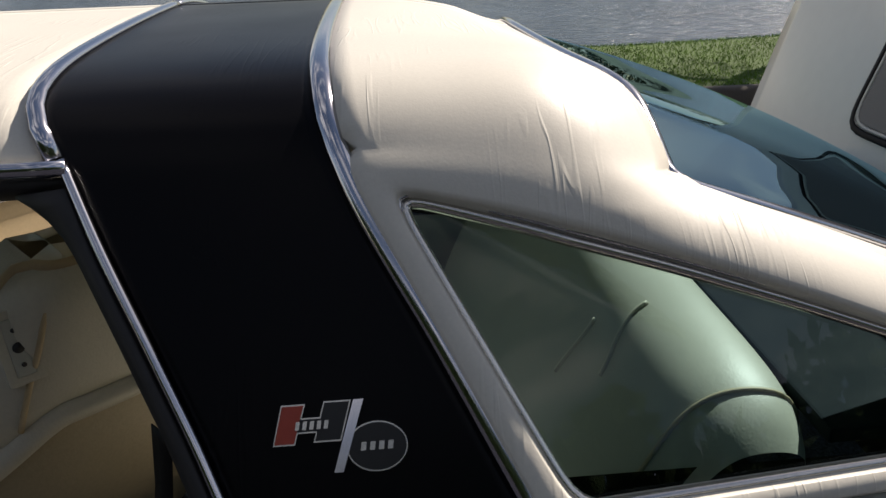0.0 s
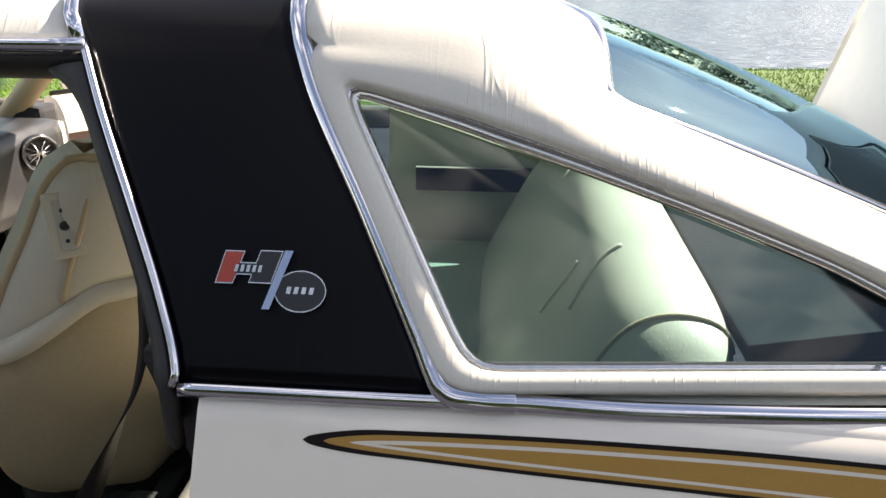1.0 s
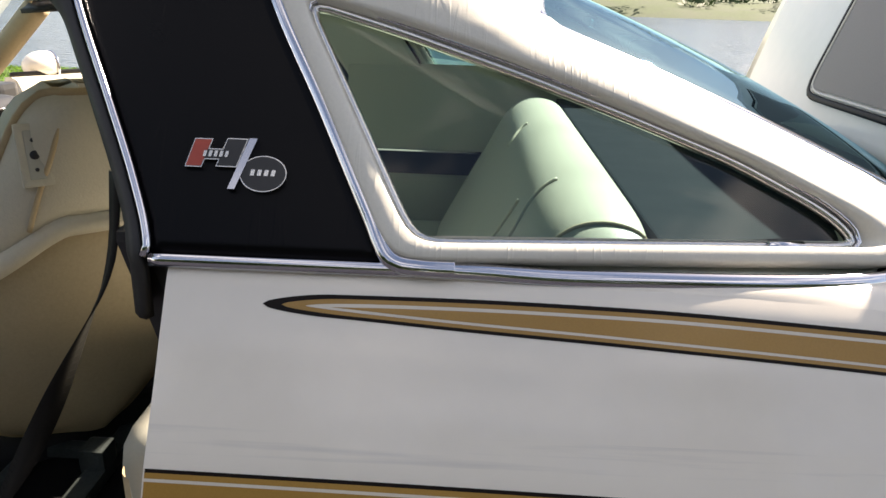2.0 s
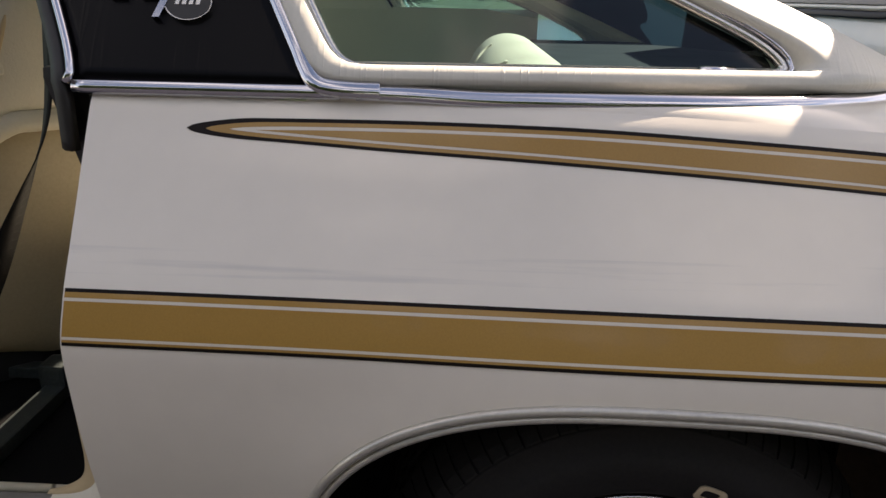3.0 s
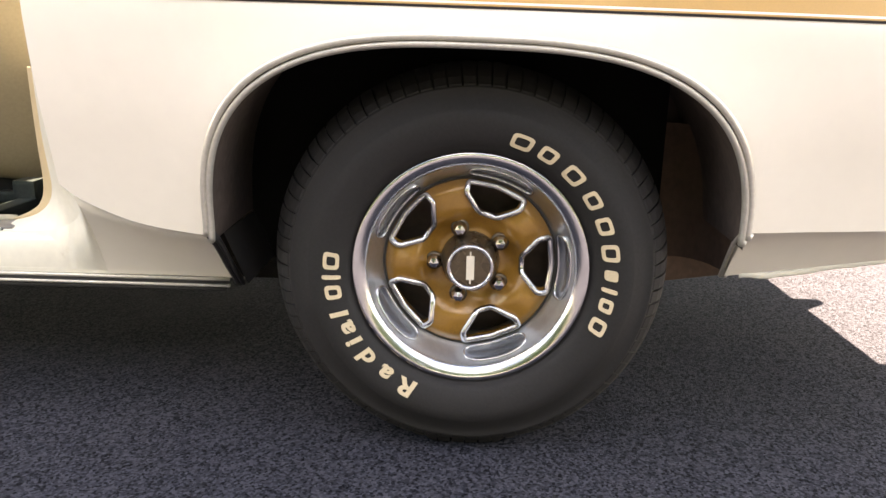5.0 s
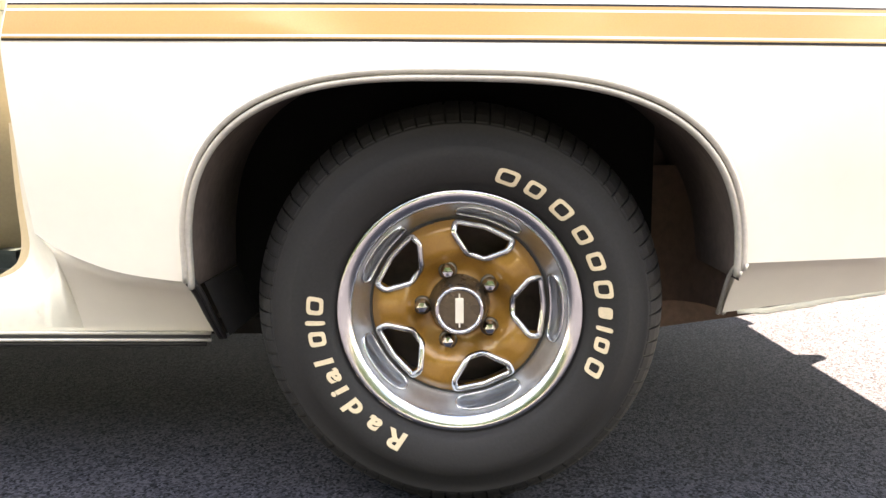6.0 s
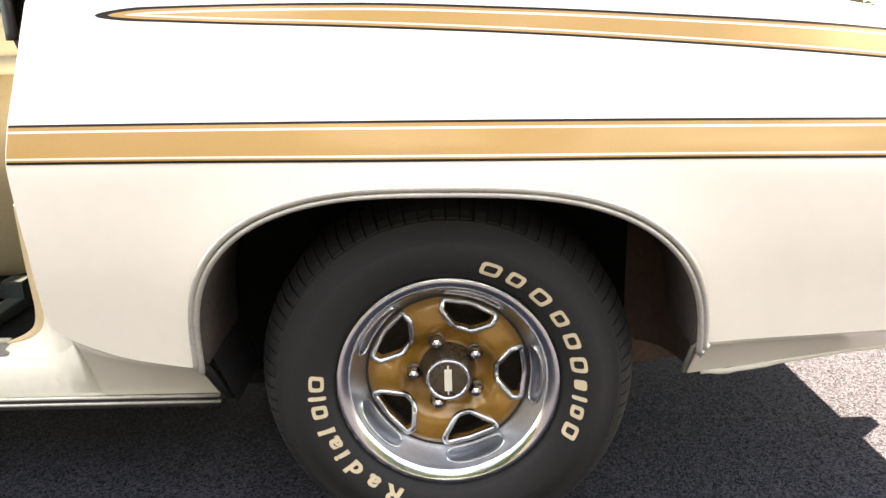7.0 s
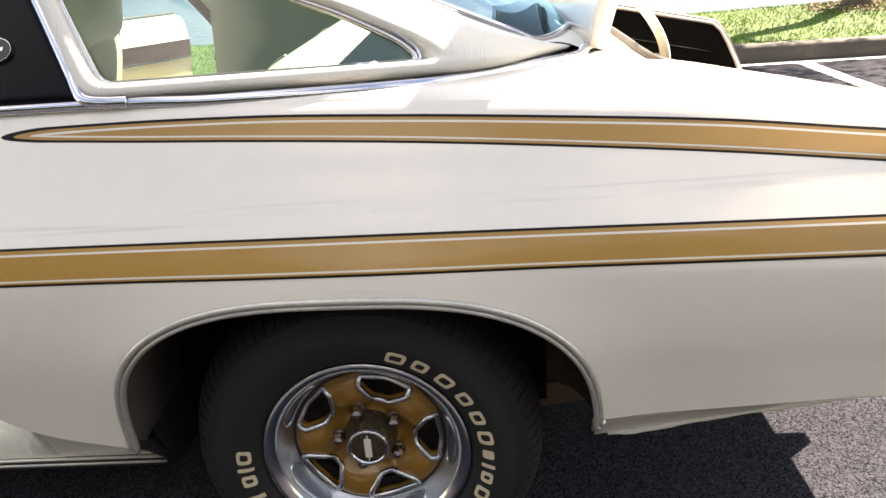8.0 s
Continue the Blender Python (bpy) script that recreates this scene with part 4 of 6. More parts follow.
# bright mouldings
for flip in (False, True):
    sets = []
    low = [sail(x, z, 0.003) for z, x in [(z, XB(z) + 0.006) for z in [lerp(1.285, 1.0, i / 24) for i in range(25)]]]
    corner = smoothed([sail(-0.404, 1.0, 0.004), sail(-0.390, 0.976, 0.006), sail(-0.355, 0.973, 0.006), sail(-0.320, 0.972, 0.006)], 3)
    top = [Vector((XB_TOP(y) + 0.004, y, roof_z(0, y) + 0.004)) for y in [lerp(YC, Y_DRIP, (i / 30) ** 0.8) for i in range(30)]]
    sets.append(("band_moulding", top + low[:-1] + corner, 0.022, 0.013, SAIL_N, CHROME))
    belt = [Vector((x, MOULD_Y(x) - 0.004, MOULD_Z)) for x in [lerp(-0.655, -0.362, i / 20) for i in range(21)]]
    sets.append(("belt_moulding", belt, 0.016, 0.012, (0, -1, 0.3), CHROME))
    rear = [Vector((x, MOULD_Y(x) - 0.001, MOULD_Z + 0.001 - 0.005 * ease((x + 0.33) / 0.15))) for x in [lerp(-0.345, 0.43, i / 50) for i in range(51)]]
    rear += [Vector((mx(y), y, deck_z(mx(y), y) + 0.006)) for y in [lerp(0.33, YC, i / 24) for i in range(25)]]
    sets.append(("roof_moulding", rear, 0.020, 0.011, (0, -0.8, 0.5), CHROME))
    ft = [sail(XA(z), z, 0.006) for z in [lerp(0.972, 1.285, i / 30) for i in range(31)]]
    ft[0] = ft[0] + Vector((-0.006, 0, 0))
    sets.append(("pillar_moulding", ft, 0.010, 0.012, SAIL_N, CHROME))
    ftop = [Vector((XA_TOP(y), y, roof_z(0, y) + 0.003)) for y in [lerp(Y_DRIP, YC, i / 30) for i in range(31)]]
    sets.append(("band_moulding", ftop, 0.018, 0.012, (0, 0, 1), CHROME))
    drip = [Vector((x, Y_DRIP - 0.012, 1.283 - 0.09 * max(0, -1.2 - x) ** 1.5)) for x in [lerp(-0.806, FRONT_X, i / 20) for i in range(21)]]
    sets.append(("drip_rail", drip, 0.016, 0.012, (0, -1, 0), CHROME))
    for nm, pts, w, h, sd, mt in sets:
        tv, tf = tube(pts, w, h, sd, 10)
        if flip:
            tv, tf = far_side(tv, tf)
        made(nm, tv, tf, mt, car)
    # black door seal along the pillar and header
    def seal_point(u, w):
        z = lerp(0.900, 1.262, u)
        x = XA(max(0.97, z)) - 0.006 - (0.030 + 0.05 * max(0.0, (z - 1.195) / 0.067) ** 2.5) * w
        if z < 0.972:
            x = -0.660 - 0.03 * w
        return Vector((x, sail_y(-0.6, max(z, 0.972)) + 0.004 + 0.05 * w * w, z))
    tv, tf = grid(seal_point, 30, 5)
    if flip:
        tv, tf = far_side(tv, tf)
    thicken(made("pillar_seal", tv, tf, SEAL, car, "black rubber door seal"), 0.012)
    tv, tf = grid(lambda u, w: Vector((lerp(-0.80, FRONT_X, u), Y_DRIP + 0.06 * w * w, 1.276 - 0.030 * w - 0.09 * max(0, -1.2 - lerp(-0.80, FRONT_X, u)) ** 1.5)), 16, 5)
    if flip:
        tv, tf = far_side(tv, tf)
    thicken(made("header_seal", tv, tf, SEAL, car), 0.012)

# rear window
GLASS_FOOT = curve1([(0.34, 0.325), (0.395, 0.352), (0.449, 0.389), (0.582, 0.431), (0.75, 0.465), (0.92, 0.482)])


def glass_side(w):
    return lerp(0.300, 0.372, w)


def rear_glass(u, w):
    yb = glass_side(w)
    y = lerp(yb, 2 * YC - yb, u)
    near_y = YC - abs(y - YC)
    d = max(0.0, 1 - ((y - YC) / (YC - yb)) ** 2)
    top = rear_roof(1.0, max(0.0, (near_y - 0.300) / (YC - 0.300)) ** (1 / 1.35))
    far = FAR_DROP * ease((y - YC) / 0.6)
    return (lerp(top[0] - 0.008, GLASS_FOOT(near_y), w), y, lerp(top[2] - 0.012, 0.984, w) + 0.034 * d**0.45 * max(0.0, math.sin(math.pi * w)) ** 0.8 - far)


v, f = grid(rear_glass, 60, 24)
f = outward(v, f, (0, 0.9, 0.5))
rg = made("rear_window", v, f, GLASS_REAR, car, "dark green-tinted curved rear window")
rg.visible_shadow = False
edge = [Vector(rear_glass(0.0, w / 20)) + Vector((0, -0.006, 0.012)) for w in range(21)] + [Vector(rear_glass(u / 60, 1.0)) + Vector((0.003, 0, 0.003)) for u in range(1, 60)]
edge += [Vector(rear_glass(1.0, 1 - w / 20)) + Vector((0, 0.006, 0.012)) for w in range(21)] + [Vector(rear_glass(1 - u / 60, 0.0)) + Vector((0.004, 0, 0.013)) for u in range(1, 60)]
edge = along(edge, 240, closed=True)
for _ in range(4):
    edge = [edge[i - 1] * 0.25 + edge[i] * 0.5 + edge[(i + 1) % 240] * 0.25 for i in range(240)]
v, f = tube(edge, 0.018, 0.012, (0.3, 0, 1), 8, closed=True)
made("window_trim", v, f, CHROME, rg, "bright chrome trim")


# vinyl between the rail and the glass, and the apron under it
def rail_inner(u, w):
    x = lerp(-0.275, 0.425, u)
    a, b = sail(x, RAIL(x) - 0.001, 0.0), Vector(rear_glass(0.0, max(0.0, (x + 0.228) / 0.653)))
    p = a.lerp(b, w)
    return p + Vector((0, 0, 0.010 * math.sin(math.pi * w) * math.sin(math.pi * u)))


def apron(u, w):
    y = lerp(0.372, 2 * YC - 0.372, u)
    near_y = YC - abs(y - YC)
    q = lerp(0.33, YC, (near_y - 0.372) / (YC - 0.372))
    yy = lerp(near_y, q, w)
    yy = yy if y < YC else 2 * YC - yy
    return (lerp(GLASS_FOOT(near_y), mx(yy), w), yy, lerp(0.982 - FAR_DROP * ease((yy - YC) / 0.6), deck_z(mx(yy), yy), w) + 0.010 * math.sin(math.pi * w))


v, f = grid(rail_inner, 40, 6)
f = outward(v, f, (-0.2, 1.0, 0.8))
made("rail_cover", v, f, VINYL_WHITE, car)
made("far_rail_cover", *far_side(v, f), VINYL_WHITE, car)
v, f = grid(apron, 60, 7)
made("vinyl_apron", v, outward(v, f, (0.3, 0.9, 0.5)), VINYL_WHITE, car)

# ---- emblem on the pillar (plain shapes)
emblem = new("emblem")
emblem.parent = car
emblem["label"] = "chrome, red and black pillar emblem"


def plate(name, poly, mat, out, thick, bevel=0.0):
    v0 = [sail(x + 0.004, z + 0.001, out) for x, z in poly]
    v1 = [sail(x + 0.004, z + 0.001, out + thick) for x, z in poly]
    k = len(poly)
    f = [tuple(range(k))[::-1], tuple(range(k, 2 * k))] + [(i, (i + 1) % k, k + (i + 1) % k, k + i) for i in range(k)]
    return made(name, v0 + v1, f, mat, emblem, smooth=False)


def shrink(poly, q):
    out = []
    k = len(poly)
    area = sum(poly[i - 1][0] * poly[i][1] - poly[i][0] * poly[i - 1][1] for i in range(k))
    sgn = 1 if area > 0 else -1
    for i in range(k):
        a, b, c = Vector(poly[i - 1]), Vector(poly[i]), Vector(poly[(i + 1) % k])
        e1, e2 = (b - a).normalized(), (c - b).normalized()
        n1, n2 = Vector((-e1.y, e1.x)) * sgn, Vector((-e2.y, e2.x)) * sgn
        m = (n1 + n2)
        m = m / max(0.3, m.length_squared) * 2
        out.append(tuple(b + m * q * 1.0))
    return out


bar_l = [(-0.633, 1.060), (-0.614, 1.060), (-0.604, 1.089), (-0.625, 1.089)]
bar_r = [(-0.598, 1.061), (-0.574, 1.061), (-0.564, 1.090), (-0.588, 1.090)]
cross = [(-0.613, 1.068), (-0.592, 1.068), (-0.589, 1.079), (-0.610, 1.079)]
slash = [(-0.581, 1.039), (-0.573, 1.039), (-0.553, 1.090), (-0.562, 1.090)]
oval = [(-0.543 + 0.0265 * math.cos(a), 1.0555 + 0.0180 * math.sin(a)) for a in (2 * math.pi * i / 40 for i in range(40))]
for nm, poly, mt in (("bar", bar_l, EMBLEM_RED), ("bar", bar_r, EMBLEM_BLACK), ("cross_bar", cross, EMBLEM_BLACK), ("disc", oval, EMBLEM_BLACK)):
    plate(nm + "_rim", poly, CHROME_WORN, 0.002, 0.006)
    plate(nm, shrink(poly, 0.0011), mt, 0.0035, 0.0052)
plate("slash", slash, CHROME, 0.002, 0.008)
for k in range(4):
    plate("letter_bar", [(-0.5575 + k * 0.0078, 1.053), (-0.5530 + k * 0.0078, 1.053), (-0.5520 + k * 0.0078, 1.059), (-0.5565 + k * 0.0078, 1.059)], CHROME_WORN, 0.0085, 0.001)
for k in range(5):
    plate("letter_bar", [(-0.6135 + k * 0.0062, 1.0705), (-0.6100 + k * 0.0062, 1.0705), (-0.6088 + k * 0.0062, 1.0765), (-0.6123 + k * 0.0062, 1.0765)], CHROME_WORN, 0.0085, 0.001)

# ---- rear wheel
HUB = (0.0, 0.07, 0.32)
wheel = new("rear_wheel")
wheel.parent = car
wheel["label"] = "rear wheel with gold centre, bright rim and raised-letter tyre"


def squash(p):
    """The tyre flattens where it meets the ground."""
    if p.z < 0.012:
        q = 0.012 - p.z
        return Vector((p.x, p.y - 0.25 * q * (1 if p.y < 0.12 else -1), 0.002 + 0.35 * p.z if p.z > 0 else 0.002 + 0.05 * p.z))
    return p


tyre_profile = [(0.182, 0.0), (0.184, -0.03), (0.187, -0.0454), (0.192, -0.0554), (0.198, -0.0622), (0.199, -0.0649), (0.205, -0.0699), (0.22, -0.0771), (0.238, -0.0805), (0.256, -0.08), (0.258, -0.0779), (0.272, -0.0731), (0.286, -0.0653), (0.288, -0.0665), (0.291, -0.0645), (0.292, -0.0608), (0.303, -0.0499), (0.312, -0.0354), (0.319, -0.018), (0.3235, -0.004), (0.325, 0.012), (0.3255, 0.03), (0.318, 0.032), (0.318, 0.038), (0.3255, 0.04), (0.326, 0.062), (0.318, 0.064), (0.318, 0.07), (0.326, 0.072), (0.326, 0.1), (0.318, 0.102), (0.318, 0.108), (0.3255, 0.11), (0.324, 0.15), (0.316, 0.175), (0.292, 0.2), (0.24, 0.205), (0.185, 0.17)]
SEGS = 216
vs, fs = [], []
K = len(tyre_profile)
for i in range(SEGS):
    a = 2 * math.pi * i / SEGS
    cut = 1.0 if i % 3 else 0.0
    for q, (r, y) in enumerate(tyre_profile):
        rr = r
        if 16 <= q <= 21 or 24 <= q <= 25 or 28 <= q <= 29:
            rr = r - (0.0038 if not cut else 0)
        vs.append(squash(Vector((HUB[0] + rr * math.cos(a), HUB[1] + y, HUB[2] + rr * math.sin(a)))))
for i in range(SEGS):
    j = (i + 1) % SEGS
    for q in range(K - 1):
        fs.append((i * K + q, j * K + q, j * K + q + 1, i * K + q + 1))
tyre = made("tyre", vs, fs, RUBBER, wheel, "black radial tyre with raised white letters")


# shoulder blocks of the tread, each with a narrow gap to the next
shoulder = [p for p in tyre_profile if 0.291 <= p[0] <= 0.3245 and p[1] < 0.0]
vs, fs = [], []
for i in range(84):
    a0 = 2 * math.pi * i / 84
    cols = []
    for k, (da, lift) in enumerate(((0.0, -0.003), (0.0, 0.0026), (0.030, 0.0026), (0.0635, 0.0026), (0.0635, -0.003))):
        col = []
        for q, (r, y) in enumerate(shoulder):
            p0, p1 = shoulder[max(0, q - 1)], shoulder[min(len(shoulder) - 1, q + 1)]
            nr, ny = p1[1] - p0[1], -(p1[0] - p0[0])
            ln = math.hypot(nr, ny)
            low = -0.003 if q == 0 else lift
            a = a0 + da + 0.12 * (r - 0.30) * (1 if i % 2 else 2.2)
            rr, yy = r + nr / ln * low, y + ny / ln * low
            vs.append(squash(Vector((HUB[0] + rr * math.cos(a), HUB[1] + yy, HUB[2] + rr * math.sin(a)))))
            col.append(len(vs) - 1)
        cols.append(col)
    for c, d in zip(cols, cols[1:]):
        for q in range(len(shoulder) - 1):
            fs.append((c[q], d[q], d[q + 1], c[q + 1]))
made("tread_shoulder", vs, fs, RUBBER, tyre, smooth=False)


def letter_bar(a_mid, width, height, r_mid, stroke):
    """A raised plain bar or hollow block on the sidewall, bent to the tyre's curve."""
    y_of = curve1([(r, y) for r, y in tyre_profile if y < 0 and 0.1985 < r < 0.257])

    def at(s, h, lift):
        r = r_mid + h
        a = a_mid - (s + 0.12 * h) / r_mid
        return (HUB[0] + r * math.cos(a), HUB[1] + y_of(r) - lift, HUB[2] + r * math.sin(a))
    v, f = [], []
    ring = []
    for i in range(24):
        a = 2 * math.pi * i / 24
        ring.append((math.copysign(abs(math.cos(a)) ** 0.45, math.cos(a)), math.copysign(abs(math.sin(a)) ** 0.45, math.sin(a))))
    hollow = width > 2.6 * stroke
    for lift, k in ((-0.002, 0.0), (0.0018, 0.0), (0.0018, 1.0), (-0.002, 1.0)):
        for c, s in ring:
            w, h = width / 2 - k * stroke * 0.95, height / 2 - k * stroke * 0.8
            if not hollow and k:
                w, h = 1e-4, 1e-4
            v.append(at(c * w, s * h, lift))
    for q in range(3):
        for i in range(24):
            m = (i + 1) % 24
            f.append((q * 24 + i, q * 24 + m, (q + 1) * 24 + m, (q + 1) * 24 + i))
    made("letter_bar", v, f, LETTER, tyre, smooth=False)


# plain blocks over the top right, each as wide and tall as the mark it stands for
for deg, wd, ht in ((71, 0.036, 0.023), (59.5, 0.030, 0.023), (46.5, 0.034, 0.025), (33.7, 0.030, 0.023), (22, 0.030, 0.023), (10.5, 0.029, 0.026), (1.0, 0.018, 0.020), (-5.5, 0.007, 0.024), (-12, 0.023, 0.021), (-21.6, 0.027, 0.025),
                    (176, 0.029, 0.024), (183, 0.007, 0.028), (189.5, 0.024, 0.024)):
    letter_bar(radians(deg), wd * 0.95, ht * 1.02, 0.2215, 0.0066)
# the word on the lower left, one raised letter after another
for ch, deg in (("R", 243.5), ("a", 232.3), ("d", 221.8), ("i", 213.2), ("a", 206.3), ("l", 199.8)):
    a = radians(deg)
    r_, t_ = Vector((math.cos(a), 0, math.sin(a))), Vector((math.sin(a), 0, -math.cos(a)))
    up = (r_ + Vector((0, -0.22, 0))).normalized()
    cu = bpy.data.curves.new("letter", "FONT")
    cu.body, cu.size, cu.align_x, cu.extrude, cu.shear, cu.offset = ch, 0.039, "CENTER", 0.0022, 0.12, 0.0013
    cu.materials.append(LETTER)
    le = new("letter", cu)
    z_ = t_.cross(up)
    base_at = Vector((HUB[0], HUB[1] - 0.0735, HUB[2])) + r_ * 0.2090
    m4 = Matrix(((t_.x * 1.25, up.x, z_.x, base_at.x), (t_.y * 1.25, up.y, z_.y, base_at.y), (t_.z * 1.25, up.z, z_.z, base_at.z), (0, 0, 0, 1)))
    le.parent = tyre
    le.matrix_basis = m4

lip_profile = [(0.185, -0.030), (0.188, -0.047), (0.1905, -0.053), (0.1910, -0.0575), (0.1890, -0.0600), (0.182, -0.0585), (0.175, -0.0545), (0.1705, -0.0510), (0.1685, -0.0480)]
v, f = revolve(lip_profile, 120, HUB)
rim = made("rim", v, f, RIM_LIP, wheel, "polished bright rim with a satin dish")
dish_profile = [(0.1685, -0.0480), (0.1672, -0.0440), (0.1650, -0.040), (0.1605, -0.030), (0.1555, -0.020), (0.1510, -0.012), (0.1480, -0.0080), (0.145, -0.005), (0.142, 0.0), (0.142, 0.05)]
v, f = revolve(dish_profile, 120, HUB)
made("rim_dish", v, f, RIM_SATIN, rim)
v, f = revolve([(0.1455, -0.0052), (0.143, -0.0068), (0.1402, -0.0040)], 96, HUB)
made("dish_groove", v, f, SEAL, rim)
# pressed pockets in the dish, one by each opening, with a rolled bright edge
for k in range(5):
    a0 = radians(72 * k)
    pr = curve1([(0.145, -0.005), (0.148, -0.008), (0.151, -0.012), (0.1555, -0.020), (0.1605, -0.030), (0.165, -0.040)])

    def pocket(s_, t_, deep):
        r = 0.1562 + 0.0080 * t_
        a = a0 + s_ * radians(20)
        q_ = r - 0.0010
        return Vector((HUB[0] + q_ * math.cos(a), HUB[1] + pr(r) - 0.0014 - 0.0016 * deep * (1 + t_), HUB[2] + q_ * math.sin(a)))
    loop = []
    for i in range(48):
        an = 2 * math.pi * i / 48
        c_, s_ = math.cos(an), math.sin(an)
        loop.append((math.copysign(abs(c_) ** 0.55, c_), math.copysign(abs(s_) ** 0.75, s_)))
    v = [pocket(q * p[0], q * p[1], 1.0 - q**4) for q in (1.0, 0.8, 0.55, 0.28) for p in loop] + [pocket(0, 0, 1.0)]
    f = [(j * 48 + i, j * 48 + (i + 1) % 48, (j + 1) * 48 + (i + 1) % 48, (j + 1) * 48 + i) for j in range(3) for i in range(48)] + [(144 + i, 144 + (i + 1) % 48, 192) for i in range(48)]
    pk = made("pressed_pocket", v, f, RIM_POCKET, rim)
    tv, tf = tube([pocket(p[0], p[1], 0.0) for p in loop], 0.0044, 0.004, (0, 1, 0), 6, closed=True)
    made("pocket_edge", tv, tf, RIM_LIP, rim)

# gold centre: five sectors, each round one opening
DISC_R = 0.141


def spoke_y(r, a):
    """The face of the gold centre: raised spokes, sunk towards the rim and the hub."""
    base = curve1([(0.040, 0.004), (0.052, 0.013), (0.070, 0.009), (0.095, -0.006), (0.120, -0.006), (0.140, -0.003), (0.150, 0.001)])(r)
    spoke = 0.5 + 0.5 * math.cos(5 * (a - radians(36)))
    return base - 0.015 * spoke * ease((r - 0.05) / 0.04) * (1 - ease((r - 0.125) / 0.024))


def hole_outline(k, nseg=64):
    mid = radians(72 * k)
    corner = [(0.1345, -19), (0.1335, 0), (0.1345, 19), (0.119, 20.5), (0.089, 8.5), (0.089, -8.5), (0.119, -20.5)]
    pts = [Vector((r * math.cos(mid + radians(d)), r * math.sin(mid + radians(d)), 0)) for r, d in corner]
    pts = [p.lerp(q, t) for p, q in zip(pts, pts[1:] + pts[:1]) for t in (0.0, 0.28, 0.72)]
    return [(p.x, p.y) for p in along(smoothed(pts, 3, closed=True), nseg, closed=True)]


def sector_outline(k, inner_pts):
    mid = radians(72 * k)
    out = []
    for x, y in inner_pts:
        r, a = math.hypot(x, y), math.atan2(y, x) - mid
        a = (a + math.pi) % (2 * math.pi) - math.pi
        # push each point out to the sector's edge, away from the opening's centre
        du, dv = (r - 0.113) / 0.0240, a / radians(19)
        m = max(abs(du), abs(dv), 1e-6)
        du, dv = du / m, dv / m
        rr = 0.113 + (du * (DISC_R - 0.113) if du > 0 else du * (0.113 - 0.038))
        aa = mid + dv * radians(36)
        out.append((rr * math.cos(aa), rr * math.sin(aa)))
    return out


for k in range(5):
    v, f = [], []
    h = hole_outline(k)
    s = sector_outline(k, h)
    m = len(h)
    rings = [(-1, 0.0), (0, 0.0)] + [(1, w / 9) for w in range(1, 10)]
    for kind, w in rings:
        for i in range(m):
            x, y = lerp(h[i][0], s[i][0], w), lerp(h[i][1], s[i][1], w)
            r, a = math.hypot(x, y), math.atan2(y, x)
            v.append((HUB[0] + x, HUB[1] + spoke_y(r, a) + (0.016 if kind == -1 else 0.0), HUB[2] + y))
    for j in range(len(rings) - 1):
        for i in range(m):
            q = (i + 1) % m
            f.append((j * m + i, j * m + q, (j + 1) * m + q, (j + 1) * m + i))
    made("spoke_panel", v, f, WHEEL_GOLD, wheel, "gold-painted wheel spoke panel")
for k in range(5):
    h = hole_outline(k)
    pts = []
    for x, y in h:
        mid = radians(72 * k)
        cx, cy = 0.113 * math.cos(mid), 0.113 * math.sin(mid)
        x, y = cx + (x - cx) * 1.10, cy + (y - cy) * 1.10
        pts.append((HUB[0] + x, HUB[1] + spoke_y(math.hypot(x, y), math.atan2(y, x)) - 0.002, HUB[2] + y))
    tv, tf = tube(pts, 0.0105, 0.011, (0, 1, 0), 10, closed=True)
    made("opening_trim", tv, tf, RIM_LIP, wheel)
v, f = revolve([(0.17, 0.07), (0.10, 0.068), (0.02, 0.066), (0.0, 0.066)], 40, HUB)
made("brake_drum", v, f, LINER, wheel, "dark rusty brake drum behind the openings")
v, f = revolve([(0.050, 0.010), (0.047, -0.006), (0.043, -0.018), (0.0405, -0.034), (0.0385, -0.037)], 40, HUB)
made("hub_collar", v, f, HUB_DARK, wheel)
v, f = revolve([(0.0390, -0.034), (0.0385, -0.040), (0.036, -0.043), (0.033, -0.042), (0.0315, -0.039)], 48, HUB)
made("cap_ring", v, f, CHROME, wheel)
v, f = revolve([(0.0320, -0.0395), (0.0, -0.0405)], 40, HUB)
cap = made("hub_cap", v, f, HUB_DARK, wheel, "brown hub cap with a pale upright bar")
boxed("cap_bar", (-0.0065, 0.0275, 0.300), (0.0065, 0.0302, 0.340), STRIPE_WHITE, cap, 0.001)
boxed("cap_stem", (-0.0012, 0.0278, 0.293), (0.0012, 0.0300, 0.347), STRIPE_WHITE, cap)
for k in range(5):
    a = radians(36 + 72 * k)
    c = (0.0603 * math.cos(a), HUB[1], HUB[2] + 0.0603 * math.sin(a))
    v, f = revolve([(0.0155, 0.004), (0.015, -0.001), (0.0115, -0.002)], 20, c)
    made("lug_seat", v, f, HUB_DARK, wheel)
    v, f = revolve([(0.0112, 0.002), (0.0110, -0.010), (0.0098, -0.015), (0.0085, -0.0175), (0.0, -0.0195)], 6, c)
    made("lug_nut", v, f, CHROME, wheel, smooth=False)
v, f = revolve([(0.0, -0.014), (0.0045, -0.013), (0.0045, 0.01)], 10, (-0.048, HUB[1] + 0.012, HUB[2] + 0.150))
made("valve_stem", v, f, SEAL, wheel)
axle = tube([(0.0, 0.15, 0.32), (0.0, 1.69, 0.32)], 0.08, sections=12)
made("axle", *axle, LINER, car)
